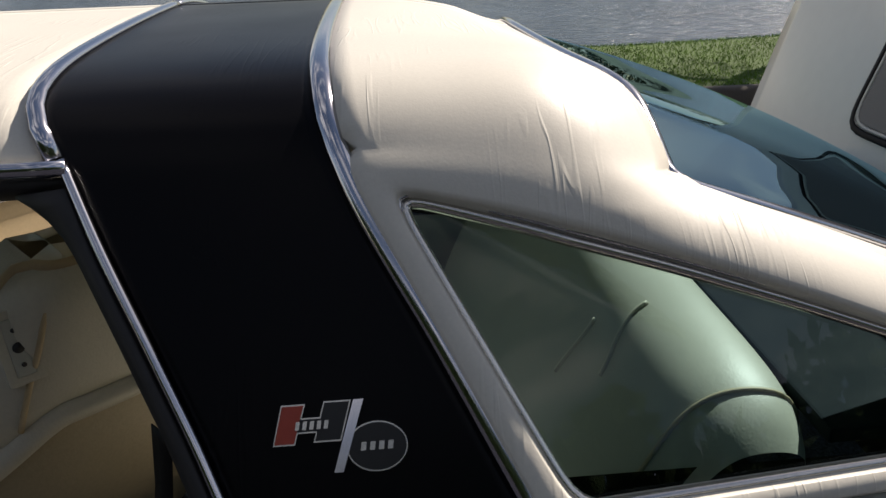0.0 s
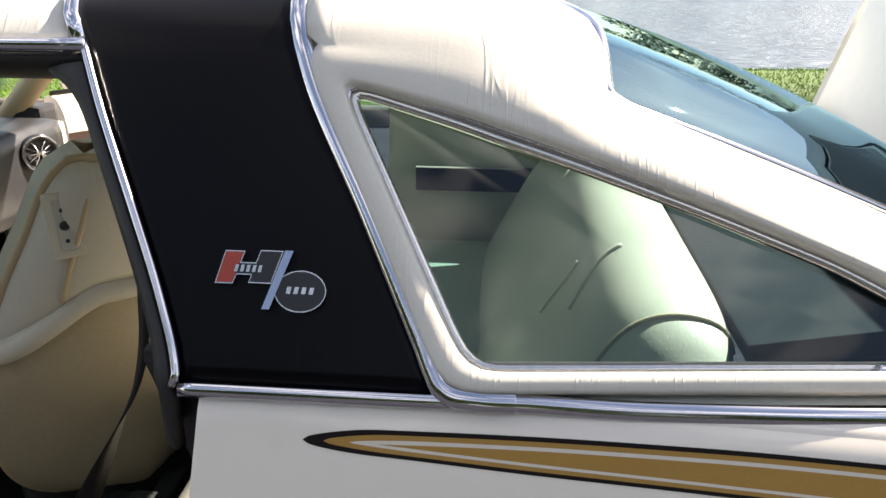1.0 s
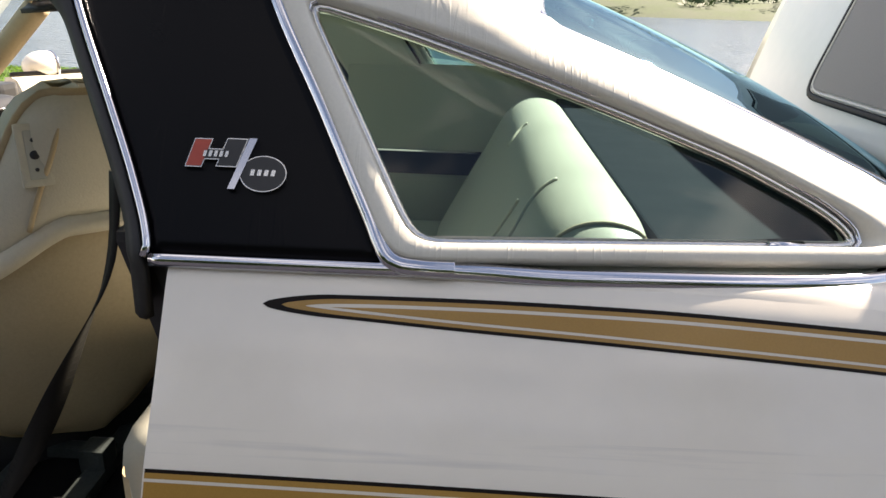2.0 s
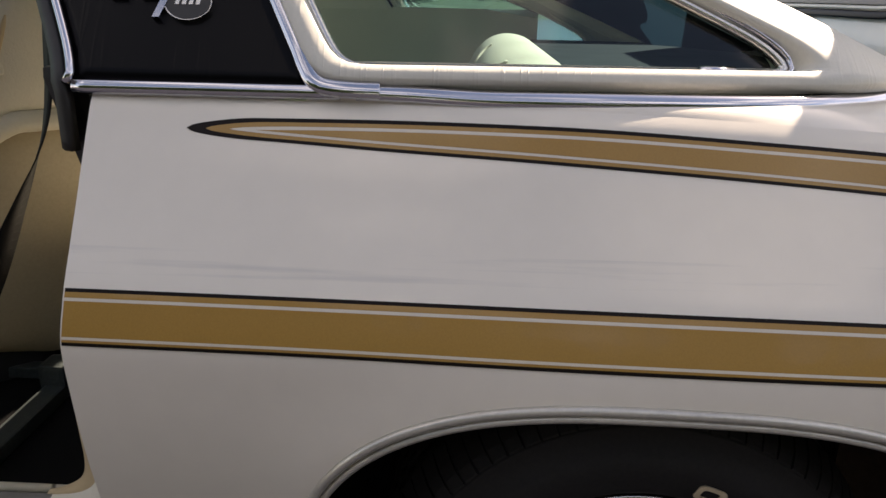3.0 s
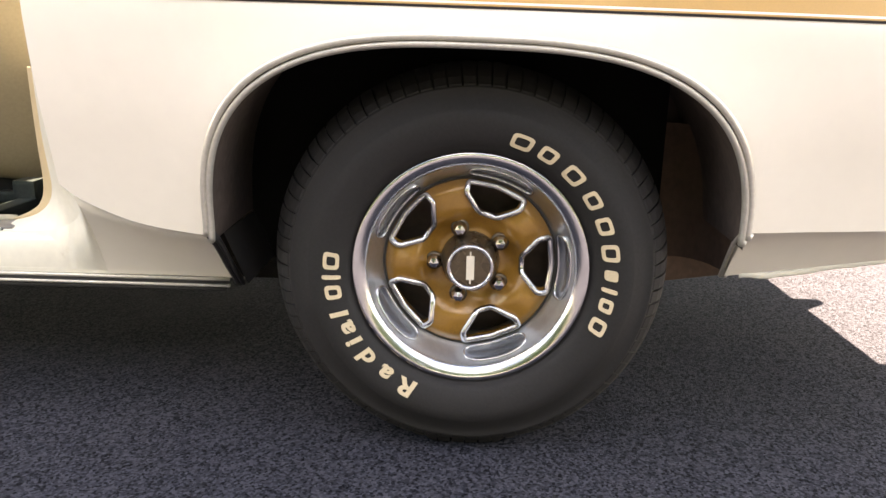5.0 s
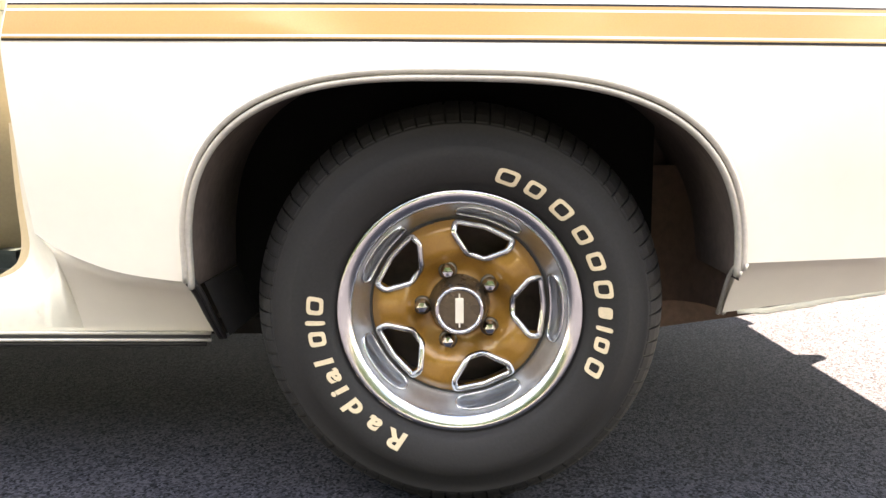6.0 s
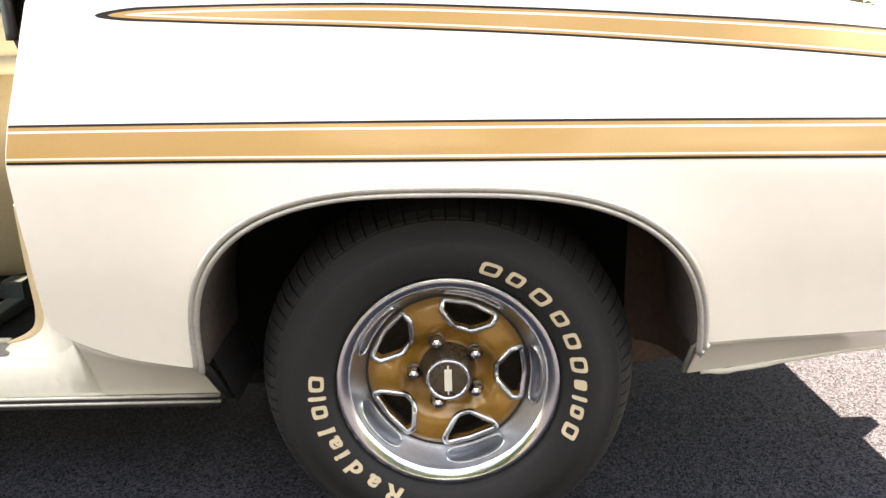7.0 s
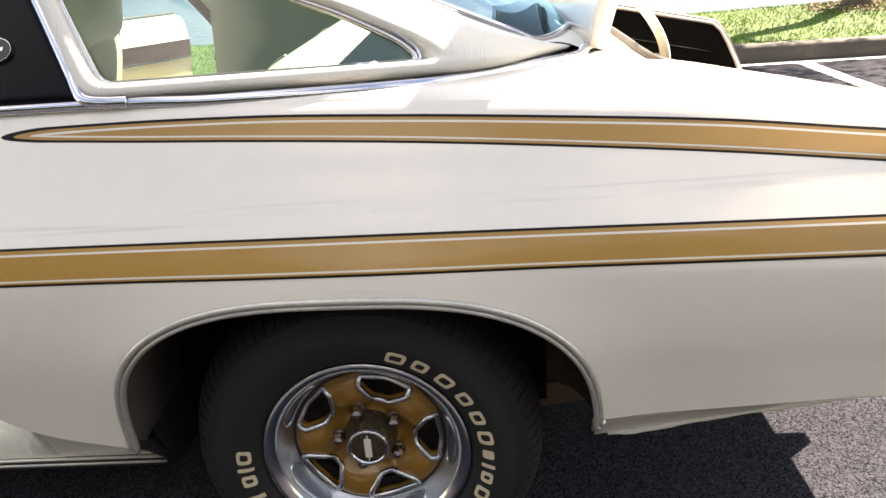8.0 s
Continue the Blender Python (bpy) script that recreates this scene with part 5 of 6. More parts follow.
fw = copy_thing(wheel, pose(0, 2 * YC, 0, 0, 0, 180))

# ---- sill, floor and door opening
v, f = grid(lambda u, w: (lerp(-2.2, -0.632, u), [0.104, 0.102, 0.1045, 0.108, 0.114, 0.124, 0.215, 0.225][round(w * 7)], [0.268, 0.285, 0.306, 0.324, 0.332, 0.3355, 0.3365, 0.25][round(w * 7)]), 40, 8)
made("rocker_sill", v, f, SILL_PAINT, car, "worn cream sill with stains")
made("far_rocker_sill", *far_side(v, f), SILL_PAINT, car, smooth=False)
rocker = made("rocker_moulding", *tube([(x, 0.106, 0.260) for x in (-2.2, -1.6, -1.0, -0.7, -0.425)], 0.020, 0.014, (0, 1, 0), 10), SEAL, car, "bright two-ribbed rocker moulding")
for z in (0.2665, 0.2545):
    made("rib", *tube([(x, 0.100, z) for x in (-2.2, -1.6, -1.0, -0.7, -0.42)], 0.0065, 0.008, (0, 1, 0), 8), ARCH_METAL, rocker)
v, f = tube([(x, 0.108, 0.247) for x in (-2.2, -1.6, -1.0, -0.7, -0.43)], 0.012, 0.014, (0, 1, 0), 8)
made("rocker_edge", v, f, SEAL, car)
# white return of the body at the foot of the door opening, edged with a yellowed tan strip
RET_OUT = [(-0.637, -0.040, 0.62), (-0.637, -0.030, 0.54), (-0.637, -0.010, 0.47), (-0.640, 0.035, 0.42), (-0.668, 0.092, 0.372), (-0.72, 0.116, 0.345), (-0.775, 0.124, 0.338), (-0.83, 0.126, 0.337)]
RET_MID = [(-0.752, 0.14, 0.62), (-0.750, 0.14, 0.55), (-0.747, 0.14, 0.49), (-0.742, 0.141, 0.44), (-0.742, 0.145, 0.408), (-0.757, 0.155, 0.380), (-0.792, 0.170, 0.356), (-0.836, 0.180, 0.345)]
RET_IN = [(-0.772, 0.17, 0.62), (-0.778, 0.178, 0.53), (-0.778, 0.18, 0.463), (-0.776, 0.18, 0.418), (-0.779, 0.18, 0.391), (-0.790, 0.182, 0.373), (-0.816, 0.186, 0.357), (-0.845, 0.190, 0.346)]
ret = [along(smoothed(q, 2), 40) for q in (RET_OUT, RET_MID, RET_IN)]
v, f = grid(lambda u, w: ret[0][round(u * 39)].lerp(ret[1][round(u * 39)], w) + Vector((0, -0.006 * math.sin(math.pi * w), 0)), 40, 8)
made("jamb_return", v, outward(v, f, (-0.4, 0.6, 0.9)), SILL_PAINT, car, "cream body return at the foot of the door opening")
v, f = grid(lambda u, w: ret[1][round(u * 39)].lerp(ret[2][round(u * 39)], w) + Vector((-0.004 * math.sin(math.pi * w), -0.004 * math.sin(math.pi * w), 0)), 40, 5)
made("jamb_edge", v, outward(v, f, (-0.4, 0.6, 0.9)), TRIM_TAN, car, "yellowed tan edging strip")
foot = [p for p in ret[0] if p.z < 0.452]
QUARTER_Y = side_y(DOOR_EDGE, crease_z(DOOR_EDGE))


def gusset(u, w):
    p = foot[round(u * (len(foot) - 1))]
    q = p.lerp(Vector((p.x - 0.004 * w, 0.1025, 0.276)), w) + Vector((0, -0.010 * math.sin(math.pi * w) * (1 - u), 0))
    # the rear edge meets the front edge of the lower quarter
    edge = Vector((DOOR_EDGE + 0.001, QUARTER_Y + (0.105 - QUARTER_Y) * w**0.62 + 0.001, lerp(crease_z(DOOR_EDGE), 0.268, w)))
    return edge.lerp(q, min(1.0, u * 5))


v, f = grid(gusset, 26, 9)
made("sill_gusset", v, outward(v, f, (-0.5, 0.6, 0.4)), SILL_PAINT, car, "worn cream sill end below the door opening")
boxed("scuff_plate", (-2.1, 0.130, 0.335), (-0.985, 0.184, 0.3395), ALU, car, 0.001, "ribbed aluminium scuff plate")
for k in range(10):
    boxed("scuff_rib", (-2.1, 0.134 + k * 0.0048, 0.339), (-0.990, 0.136 + k * 0.0048, 0.3408), ALU, car)
boxed("scuff_cap", (-0.985, 0.131, 0.335), (-0.815, 0.186, 0.3425), CAP_GREY, car, 0.004, "grey scuff plate end cap")
v, f = revolve([(0.0, -0.003), (0.005, -0.002), (0.006, 0.0)], 12, (0, 0, 0))
made("cap_screw", [(p[0] - 0.875, p[2] + 0.160, 0.3422 - p[1]) for p in v], f, SEAL, car)
v, f = tube([(-2.1, 0.196, 0.343), (-0.845, 0.196, 0.343)], 0.014, 0.014, (0, 0, 1), 8)
made("sill_welt", v, f, SEAT_VINYL, car, "pale sill edge welt")
v, f = tube([(-2.1, 0.128, 0.339), (-0.835, 0.128, 0.339)], 0.006, 0.006, (0, 0, 1), 6)
made("scuff_edge", v, f, ALU, car)
bm = bmesh.new()
box(bm, (-2.1, 0.2, 0.24), (0.3, 2 * YC - 0.2, 0.27))
part("floor_pan", bm, CARPET, car, "black carpeted floor")
boxed("rear_footwell_riser", (-0.62, 0.2, 0.26), (-0.56, 2 * YC - 0.2, 0.50), CARPET, car, 0.02)


# jamb: the return of the quarter panel at the door opening
def jamb_point(u, w):
    z = lerp(0.462, 0.962, u)
    return (DOOR_EDGE + 0.012 * w, side_y(DOOR_EDGE, z) + 0.07 * w, z)


v, f = grid(jamb_point, 30, 4)
made("door_jamb", v, f, TRIM_TAN, car, "tan door jamb edge")
v, f = grid(lambda u, w: (lerp(DOOR_EDGE + 0.005, -0.56, w), side_y(DOOR_EDGE, lerp(0.36, 0.97, u)) + 0.07 + 0.06 * w, lerp(0.36, 0.97, u)), 20, 4)
made("jamb_inner", v, f, SEAL, car)
v, f = grid(lambda u, w: (lerp(-0.632, 0.35, u), 0.24, lerp(0.27, 0.90, w)), 10, 8)
made("inner_side", v, f, CARPET, car)
# belt retractor cover below the pillar
bm = bmesh.new()
box(bm, (-0.705, 0.105, 0.835), (-0.655, 0.19, 0.99), 0.015)
for vv in bm.verts:
    vv.co.x += 0.10 * (vv.co.z - 0.80) * -0.6 + (0.03 if vv.co.z < 0.86 else 0)
part("belt_guide", bm, PLASTIC_BLACK, car, "black moulded belt guide")

# ---- front seats, seen from behind: high-backed buckets that turn on their bases
def bucket_seat(name, label, cx, cy, turn, shift, base_z, plate):
    seat = new(name)
    seat.parent = car
    seat["label"] = label
    nrm = Vector((math.cos(radians(turn)), -math.sin(radians(turn)), 0))
    wid = Vector((math.sin(radians(turn)), math.cos(radians(turn)), 0))
    SH, SW = 0.760, 0.245
    LEFT = curve1([(0.45, 0.245), (0.60, 0.215), (0.714, 0.180), (0.85, 0.126), (0.95, 0.094), (1.0, 0.075)])

    def half(v, t=1.0):
        w = SW * (1 - 0.22 * ease((v - 0.55) / 0.45)) * (0.42 + 0.58 * ease(v / 0.46) if t > 0 else 1.0)
        if t < 0 and plate and v > 0.45:
            w = LEFT(v)
        return w * max(0.0, 1 - abs(2 * v - 1) ** (5.0 if v < 0.5 else 14.0)) ** 0.40

    def back(u, v, out=0.0):
        t = 2 * u - 1
        o = 0.045 * (1 - abs(t) ** 2.4) - 0.2187 * (1 - v) + 0.02 * math.sin(math.pi * v) + out - 0.03
        return Vector((cx, cy, base_z + SH * v)) + wid * (shift + t * half(v, t)) + nrm * o

    roll = lambda u: 0.690 - 0.125 * ease((0.40 - u) / 0.40) + 0.01 * ease((u - 0.6) / 0.4)
    v, f = grid(lambda u, w: back(u, lerp(0.004, roll(u), w), 0.012 * (1 - (2 * w - 1) ** 6)), 36, 24)
    made("shell", v, f, SEAT_SHELL, seat, "tan moulded seat shell")
    v, f = grid(lambda u, w: back(u, lerp(roll(u), 0.996, w), 0.030 * (1 - (2 * w - 1) ** 6) * (1 - abs(2 * u - 1) ** 6)), 36, 20)
    made("upper_pad", v, f, SEAT_VINYL, seat, "cream padded upper back")
    pts = [back(u, roll(u), 0.014) for u in [lerp(0.005, 0.995, i / 40) for i in range(41)]]
    if plate:
        made("roll", *tube(pts, 0.042, 0.042, nrm, 10), SEAT_VINYL, seat)
    rim = [back(0.0, v_, 0.0) for v_ in [lerp(0.02, 0.985, i / 40) for i in range(41)]] + [back(u, 0.992, 0.0) for u in [i / 12 for i in range(1, 12)]] + [back(1.0, v_, 0.0) for v_ in [lerp(0.985, 0.02, i / 40) for i in range(41)]]
    made("welt", *tube(rim, 0.016, 0.016, nrm, 8), TRIM_TAN, seat)
    PIPE = curve1([(0.684, 0.225), (0.79, 0.235), (0.855, 0.255), (0.947, 0.30), (0.985, 0.42)])
    pts = [back(PIPE(v_), v_, 0.031 * (1 - ((v_ - 0.69) / 0.3) ** 6)) for v_ in [lerp(0.69, 0.982, i / 20) for i in range(21)]]
    if plate:
        made("piping", *tube(pts, 0.009, 0.009, nrm, 8), TRIM_TAN, seat)
    v = [back(u, 0.004 + 0.992 * w, -0.11) for w in [i / 19 for i in range(20)] for u in [k / 19 for k in range(20)]]
    f = [(j * 20 + i, j * 20 + i + 1, (j + 1) * 20 + i + 1, (j + 1) * 20 + i) for j in range(19) for i in range(19)]
    made("backrest", v, f, SEAT_SHELL, seat)
    for sd in (0.0, 1.0):
        v, f = grid(lambda u, w: back(sd, lerp(0.004, 0.996, u), -0.11 * w + 0.02 * math.sin(math.pi * w)), 30, 6)
        made("side_bolster", v, f, SEAT_SHELL, seat)
    v, f = grid(lambda u, w: back(u, 0.996 + 0.012 * math.sin(math.pi * w), -0.11 * w), 20, 6)
    made("top_roll", v, f, SEAT_VINYL, seat)
    mt = Matrix.Translation(Vector((cx, cy, 0)) + wid * shift) @ pose(0, 0, 0, 0, 0, -turn)
    boxed("cushion", (-0.70, -0.25, base_z + 0.12), (-0.20, 0.25, base_z + 0.19), SEAT_VINYL, seat, 0.05, "", mt)
    boxed("seat_base", (-0.62, -0.22, 0.27), (-0.24, 0.22, base_z + 0.04), PLASTIC_BLACK, seat, 0.02, "", mt)
    # release plate let into the upper pad
    if not plate:
        return seat
    c = back(0.165, 0.862, 0.018)
    mp = Matrix.Translation(c) @ pose(0, 0, 0, 0, -12, -turn)
    plate_ob = boxed("release_plate", (-0.006, -0.024, -0.052), (0.010, 0.024, 0.052), SEAT_VINYL, seat, 0.006, "", mp)
    boxed("release_slot", (0.008, -0.012, -0.040), (0.0115, 0.012, 0.040), HEADLINER, plate_ob, 0.003, "", mp)
    for dz, r in ((0.024, 0.0032), (0.0, 0.0075), (-0.024, 0.0032)):
        tv, tf = tube([mp @ Vector((0.008, 0, dz)), mp @ Vector((0.0130, 0, dz))], 2 * r, sections=14)
        made("release_screw", tv, tf, PLASTIC_BLACK, plate_ob)
    return seat


bucket_seat("front_seat", "cream bucket seat with tan shell, turned on its base", -1.03, 0.46, 50, 0.10, 0.330, True)
bucket_seat("front_seat", "cream bucket seat with tan shell beside the far door", -0.93, 1.36, 0, 0.0, 0.42, False)
# base frame on which the near seat swivels
base_frame = new("seat_base_frame")
base_frame.parent = car
base_frame["label"] = "grey-green pressed metal seat swivel frame"
boxed("rail", (-1.075, 0.25, 0.272), (-1.030, 0.80, 0.302), PLASTIC_GREY, base_frame, 0.006)
boxed("rail", (-1.235, 0.30, 0.272), (-1.205, 0.80, 0.306), PLASTIC_GREY, base_frame, 0.006)
boxed("end_plate", (-1.25, 0.245, 0.272), (-1.04, 0.33, 0.292), PLASTIC_GREY, base_frame, 0.006)
boxed("ramp", (-1.115, 0.262, 0.280), (-1.055, 0.345, 0.330), PLASTIC_GREY, base_frame, 0.010, "", Matrix.Translation((-1.085, 0.30, 0.30)) @ pose(0, 0, 0, 14, 16, 8) @ Matrix.Translation((1.085, -0.30, -0.30)))
boxed("stop_block", (-1.085, 0.575, 0.290), (-1.030, 0.635, 0.345), PLASTIC_GREY, base_frame, 0.010)
boxed("cross_bar", (-1.235, 0.640, 0.278), (-1.045, 0.675, 0.304), PLASTIC_GREY, base_frame, 0.006)
tv, tf = tube([(-1.135, 0.275, 0.292), (-1.135, 0.275, 0.305)], 0.026, sections=6)
made("bolt", tv, tf, CHROME_WORN, base_frame)

# seat belt, twisted once
pts = smoothed([(-0.752, 0.20, 1.03), (-0.772, 0.208, 0.905), (-0.836, 0.215, 0.790), (-0.922, 0.22, 0.625), (-0.985, 0.225, 0.525), (-1.035, 0.235, 0.455), (-1.055, 0.25, 0.38), (-1.06, 0.26, 0.30)], 2)
TWIST = curve1([(0.0, 0.75), (0.12, 0.85), (0.30, 1.571), (0.52, 2.75), (0.80, 4.1), (1.0, 3.7)])
pts = along(pts, 60)
v, f = [], []
for i, p in enumerate(pts):
    tw = i / 59
    ang = TWIST(tw)
    t = (pts[min(59, i + 1)] - pts[max(0, i - 1)]).normalized()
    s = t.cross(Vector((0, 1, 0))).normalized()
    d = s * math.cos(ang) + t.cross(s) * math.sin(ang)
    v += [p - d * 0.017, p + d * 0.017]
    if i:
        f.append((2 * i - 2, 2 * i - 1, 2 * i + 1, 2 * i))
belt = made("seat_belt", v, f, BELT, car, "black twisted seat belt webbing")
thicken(belt, 0.0015)
bm = bmesh.new()
box(bm, (-0.012, -0.002, -0.055), (0.012, 0.002, 0.045), 0.0015)
box(bm, (-0.020, -0.002, -0.055), (0.020, 0.002, -0.020), 0.0015)
m = Matrix.Translation((-1.066, 0.233, 0.440)) @ pose(0, 0, 0, 0, 14, -20)
bmesh.ops.transform(bm, matrix=m, verts=bm.verts[:])
tongue = part("belt_tongue", bm, METAL_TAN, belt, "bare metal belt tongue")
tv, tf = revolve([(0.012, -0.003), (0.019, -0.003), (0.019, 0.003), (0.012, 0.003), (0.012, -0.003)], 20, (-1.074, 0.231, 0.484))
made("tongue_ring", tv, tf, METAL_TAN, belt)
tv, tf = tube([(-1.070, 0.238, 0.405), (-1.050, 0.25, 0.350), (-1.035, 0.262, 0.300)], 0.036, 0.014, (0, 1, 0), 10)
made("belt_sleeve", tv, tf, PLASTIC_BLACK, belt, "black plastic buckle sleeve")

# ---- rear seat and shelf
rear = new("rear_seat")
rear.parent = car
rear["label"] = "cream vinyl rear bench with a rounded backrest"


BENCH = along(smoothed([(-0.40, 0, 0.55), (-0.33, 0, 0.68), (-0.265, 0, 0.82), (-0.225, 0, 0.91), (-0.195, 0, 0.955), (-0.155, 0, 0.980), (-0.105, 0, 0.983), (-0.062, 0, 0.968), (-0.043, 0, 0.935), (-0.04, 0, 0.90)], 3), 50)


def bench(u, w):
    y = lerp(0.225, 2 * YC - 0.27, u)
    end = (1 - abs(2 * u - 1) ** 14)
    k = w * (len(BENCH) - 1)
    i = min(len(BENCH) - 2, int(k))
    p = BENCH[i].lerp(BENCH[i + 1], k - i)
    x, z = p.x, p.z
    dip = 0.012 * abs(math.sin(math.pi * 2 * u)) * ease((0.6 - w) / 0.3)
    return (lerp(-0.10, x, 0.55 + 0.45 * end) - dip, y, lerp(0.90, z, 0.3 + 0.7 * end))


v, f = grid(bench, 80, 60)
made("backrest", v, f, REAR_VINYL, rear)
for y0, y1, w0, w1 in ((1.02, 1.06, 0.62, 0.72), (0.46, 0.50, 0.56, 0.74), (0.58, 0.56, 0.45, 0.62)):
    run = [(lerp(y0, y1, ease(i / 20)), lerp(w0, w1, i / 20)) for i in range(21)]
    pts = [Vector(bench((y - 0.225) / (2 * YC - 0.495), w)) + Vector((-0.001, 0, 0.001)) for y, w in run]
    made("piping", *tube(pts, 0.007, sections=6), SEAT_VINYL, rear)
pts = [Vector(bench(0.045, lerp(0.45, 0.97, i / 24))) + Vector((0, 0, 0.002)) for i in range(25)]
made("end_seam", *tube(pts, 0.006, sections=6), SEAT_SHELL, rear)
bm = bmesh.new()
box(bm, (-0.85, 0.28, 0.38), (-0.32, 2 * YC - 0.28, 0.58), 0.06)
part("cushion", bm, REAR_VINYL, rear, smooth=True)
boxed("parcel_shelf", (-0.05, 0.22, 0.935), (0.46, 2 * YC - 0.22, 0.955), SHELF, car, 0.004, "dark blue parcel shelf")
v, f = grid(lambda u, w: (lerp(-0.74 + 0.05 * w, -0.02, u), 1.66, lerp(0.30, 1.04, w)), 12, 12)
far_trim = made("far_side_trim", v, f, HEADLINER, car, "pale interior side panel")
boxed("trim_band", (-0.62, 1.648, 0.695), (-0.10, 1.658, 0.765), SHELF, far_trim, 0.002)
boxed("trim_line", (-0.62, 1.650, 0.767), (-0.10, 1.657, 0.772), CHROME, far_trim)

# ---- far door, standing open
HINGE = Vector((-1.86, 2 * YC - 0.04, -0.045))
DOOR_M = Matrix.Translation(HINGE) @ pose(0, 0, 0, 0, 0, 52)
door = new("far_door")
door.parent = car
door.matrix_basis = DOOR_M
door["label"] = "far door standing open, cream and tan inside with a dark wood strip"
L_D = 1.10


def door_skin(u, w):
    prof = [(0.02, 0.30), (-0.005, 0.45), (-0.03, 0.60), (-0.02, 0.70), (-0.035, 0.78), (-0.05, 0.86), (-0.035, 0.93), (0.0, 0.965), (0.05, 0.972)]
    k = w * 8
    i = min(7, int(k))
    return (lerp(0.02, L_D, u), lerp(prof[i][0], prof[i + 1][0], k - i), lerp(prof[i][1], prof[i + 1][1], k - i))


def door_strip(name, w0, w1, mat, out=0.0, u0=0.0, u1=1.0):
    v, f = grid(lambda u, w: Vector(door_skin(lerp(u0, u1, u), lerp(w0, w1, w))) + Vector((0, -out, 0)), 12, 8)
    return made(name, v, f, mat, door)


door_strip("carpet_panel", 0.0, 2.0 / 8, CARPET)
door_strip("lower_panel", 2.0 / 8, 3.9 / 8, TRIM_TAN)
door_strip("tan_moulding", 3.9 / 8, 4.05 / 8, CHROME_WORN, 0.004)
door_strip("wood_strip", 4.05 / 8, 5.0 / 8, WOODGRAIN, 0.002)
door_strip("upper_pad", 5.0 / 8, 1.0, SEAT_VINYL)
v, f = grid(lambda u, w: (lerp(0.02, L_D, u), 0.06 + 0.10 * max(0.0, math.sin(math.pi * w)) ** 0.5 * 0.8, lerp(0.28, 0.972, w)), 10, 12)
made("outer_skin", v, f, PAINT, door)
for uu in (0.02, L_D):
    v, f = grid(lambda u, w: (uu, lerp(door_skin(0, w)[1], 0.06 + 0.08 * max(0.0, math.sin(math.pi * w)) ** 0.5, u), door_skin(0, w)[2]), 6, 12)
    made("door_edge", v, f, PAINT, door)
tv, tf = tube([(0.02, 0.055, 0.978), (L_D, 0.055, 0.978)], 0.02, 0.012, (0, 1, 0), 8)
made("window_seal", tv, tf, SEAL, door)
tv, tf = tube(smoothed([(0.34, -0.05, 0.665), (0.36, -0.075, 0.668), (0.45, -0.075, 0.672), (0.47, -0.055, 0.672)], 2), 0.016, sections=8)
made("door_handle", tv, tf, CHROME, door, "chrome inside door handle")
tv, tf = tube([(0.36, -0.030, 0.668), (0.36, -0.070, 0.668)], 0.034, sections=16)
made("handle_boss", tv, tf, CHROME, door)
boxed("arm_rest", (0.45, -0.10, 0.60), (1.0, -0.02, 0.65), TRIM_TAN, door, 0.02)
# mirror on the far door
bm = bmesh.new()
bmesh.ops.create_uvsphere(bm, u_segments=24, v_segments=14, radius=1)
for vv in bm.verts:
    q = vv.co.copy()
    vv.co = Vector((0.155 + 0.075 * q.x if q.x < 0.35 else 0.155 + 0.0263, 0.10 + 0.060 * q.y, 1.000 + 0.052 * q.z))
mirror = part("door_mirror", bm, PAINT, door, "cream bullet door mirror with chrome rim", smooth=True)
rim_pts = [(0.182, 0.10 + 0.057 * math.cos(a), 1.000 + 0.049 * math.sin(a)) for a in (2 * math.pi * i / 32 for i in range(32))]
tv, tf = tube(rim_pts, 0.010, sections=8, closed=True, side=(1, 0, 0))
made("mirror_rim", tv, tf, CHROME, mirror)
boxed("mirror_foot", (0.13, 0.08, 0.955), (0.17, 0.12, 0.965), PAINT, mirror, 0.01)

# ---- dashboard, far windscreen post, bulkhead
dash = new("dashboard")
dash.parent = car
dash["label"] = "black dashboard with round chrome air vents"
bm = bmesh.new()
box(bm, (-2.0, 0.32, 0.66), (-1.70, 2 * YC - 0.24, 0.915), 0.05)
part("dash_pad", bm, PLASTIC_BLACK, dash, smooth=True)
for y in (1.42, 0.62):
    tv, tf = revolve([(0.052, 0.0), (0.052, -0.02), (0.044, -0.022), (0.042, -0.008), (0.0, -0.006)], 28, (0, 0, 0))
    q = Matrix.Translation((-1.685, y, 0.845)) @ pose(0, 0, 0, 0, 0, 60)
    vent = made("air_vent", [q @ Vector(p) for p in tv], tf, PLASTIC_BLACK, dash)
    for k in range(6):
        a = math.pi * k / 6
        p0, p1 = Vector((0.044 * math.cos(a), -0.018, 0.044 * math.sin(a))), Vector((-0.044 * math.cos(a), -0.018, -0.044 * math.sin(a)))
        bv, bf = tube([q @ p0, q @ p1], 0.004, sections=6)
        made("vent_blade", bv, bf, CHROME, vent)
    rv, rf = tube([q @ Vector((0.050 * math.cos(a), -0.02, 0.050 * math.sin(a))) for a in (2 * math.pi * i / 28 for i in range(28))], 0.005, sections=6, closed=True, side=(1, 0, 0))
    made("vent_rim", rv, rf, CHROME, vent)
for flip in (False, True):
    pts = [(-1.98, 0.16, 0.90), (-1.80, 0.20, 1.06), (-1.60, 0.262, 1.235)]
    tv, tf = tube(along(smoothed(pts, 2), 20), 0.075, 0.05, (0, 1, 0), 10)
    if flip:
        tv, tf = far_side(tv, tf)
        made("windscreen_post", tv, tf, TRIM_TAN, car, "tan trimmed windscreen post")
    else:
        made("windscreen_post", tv, tf, PAINT, car)
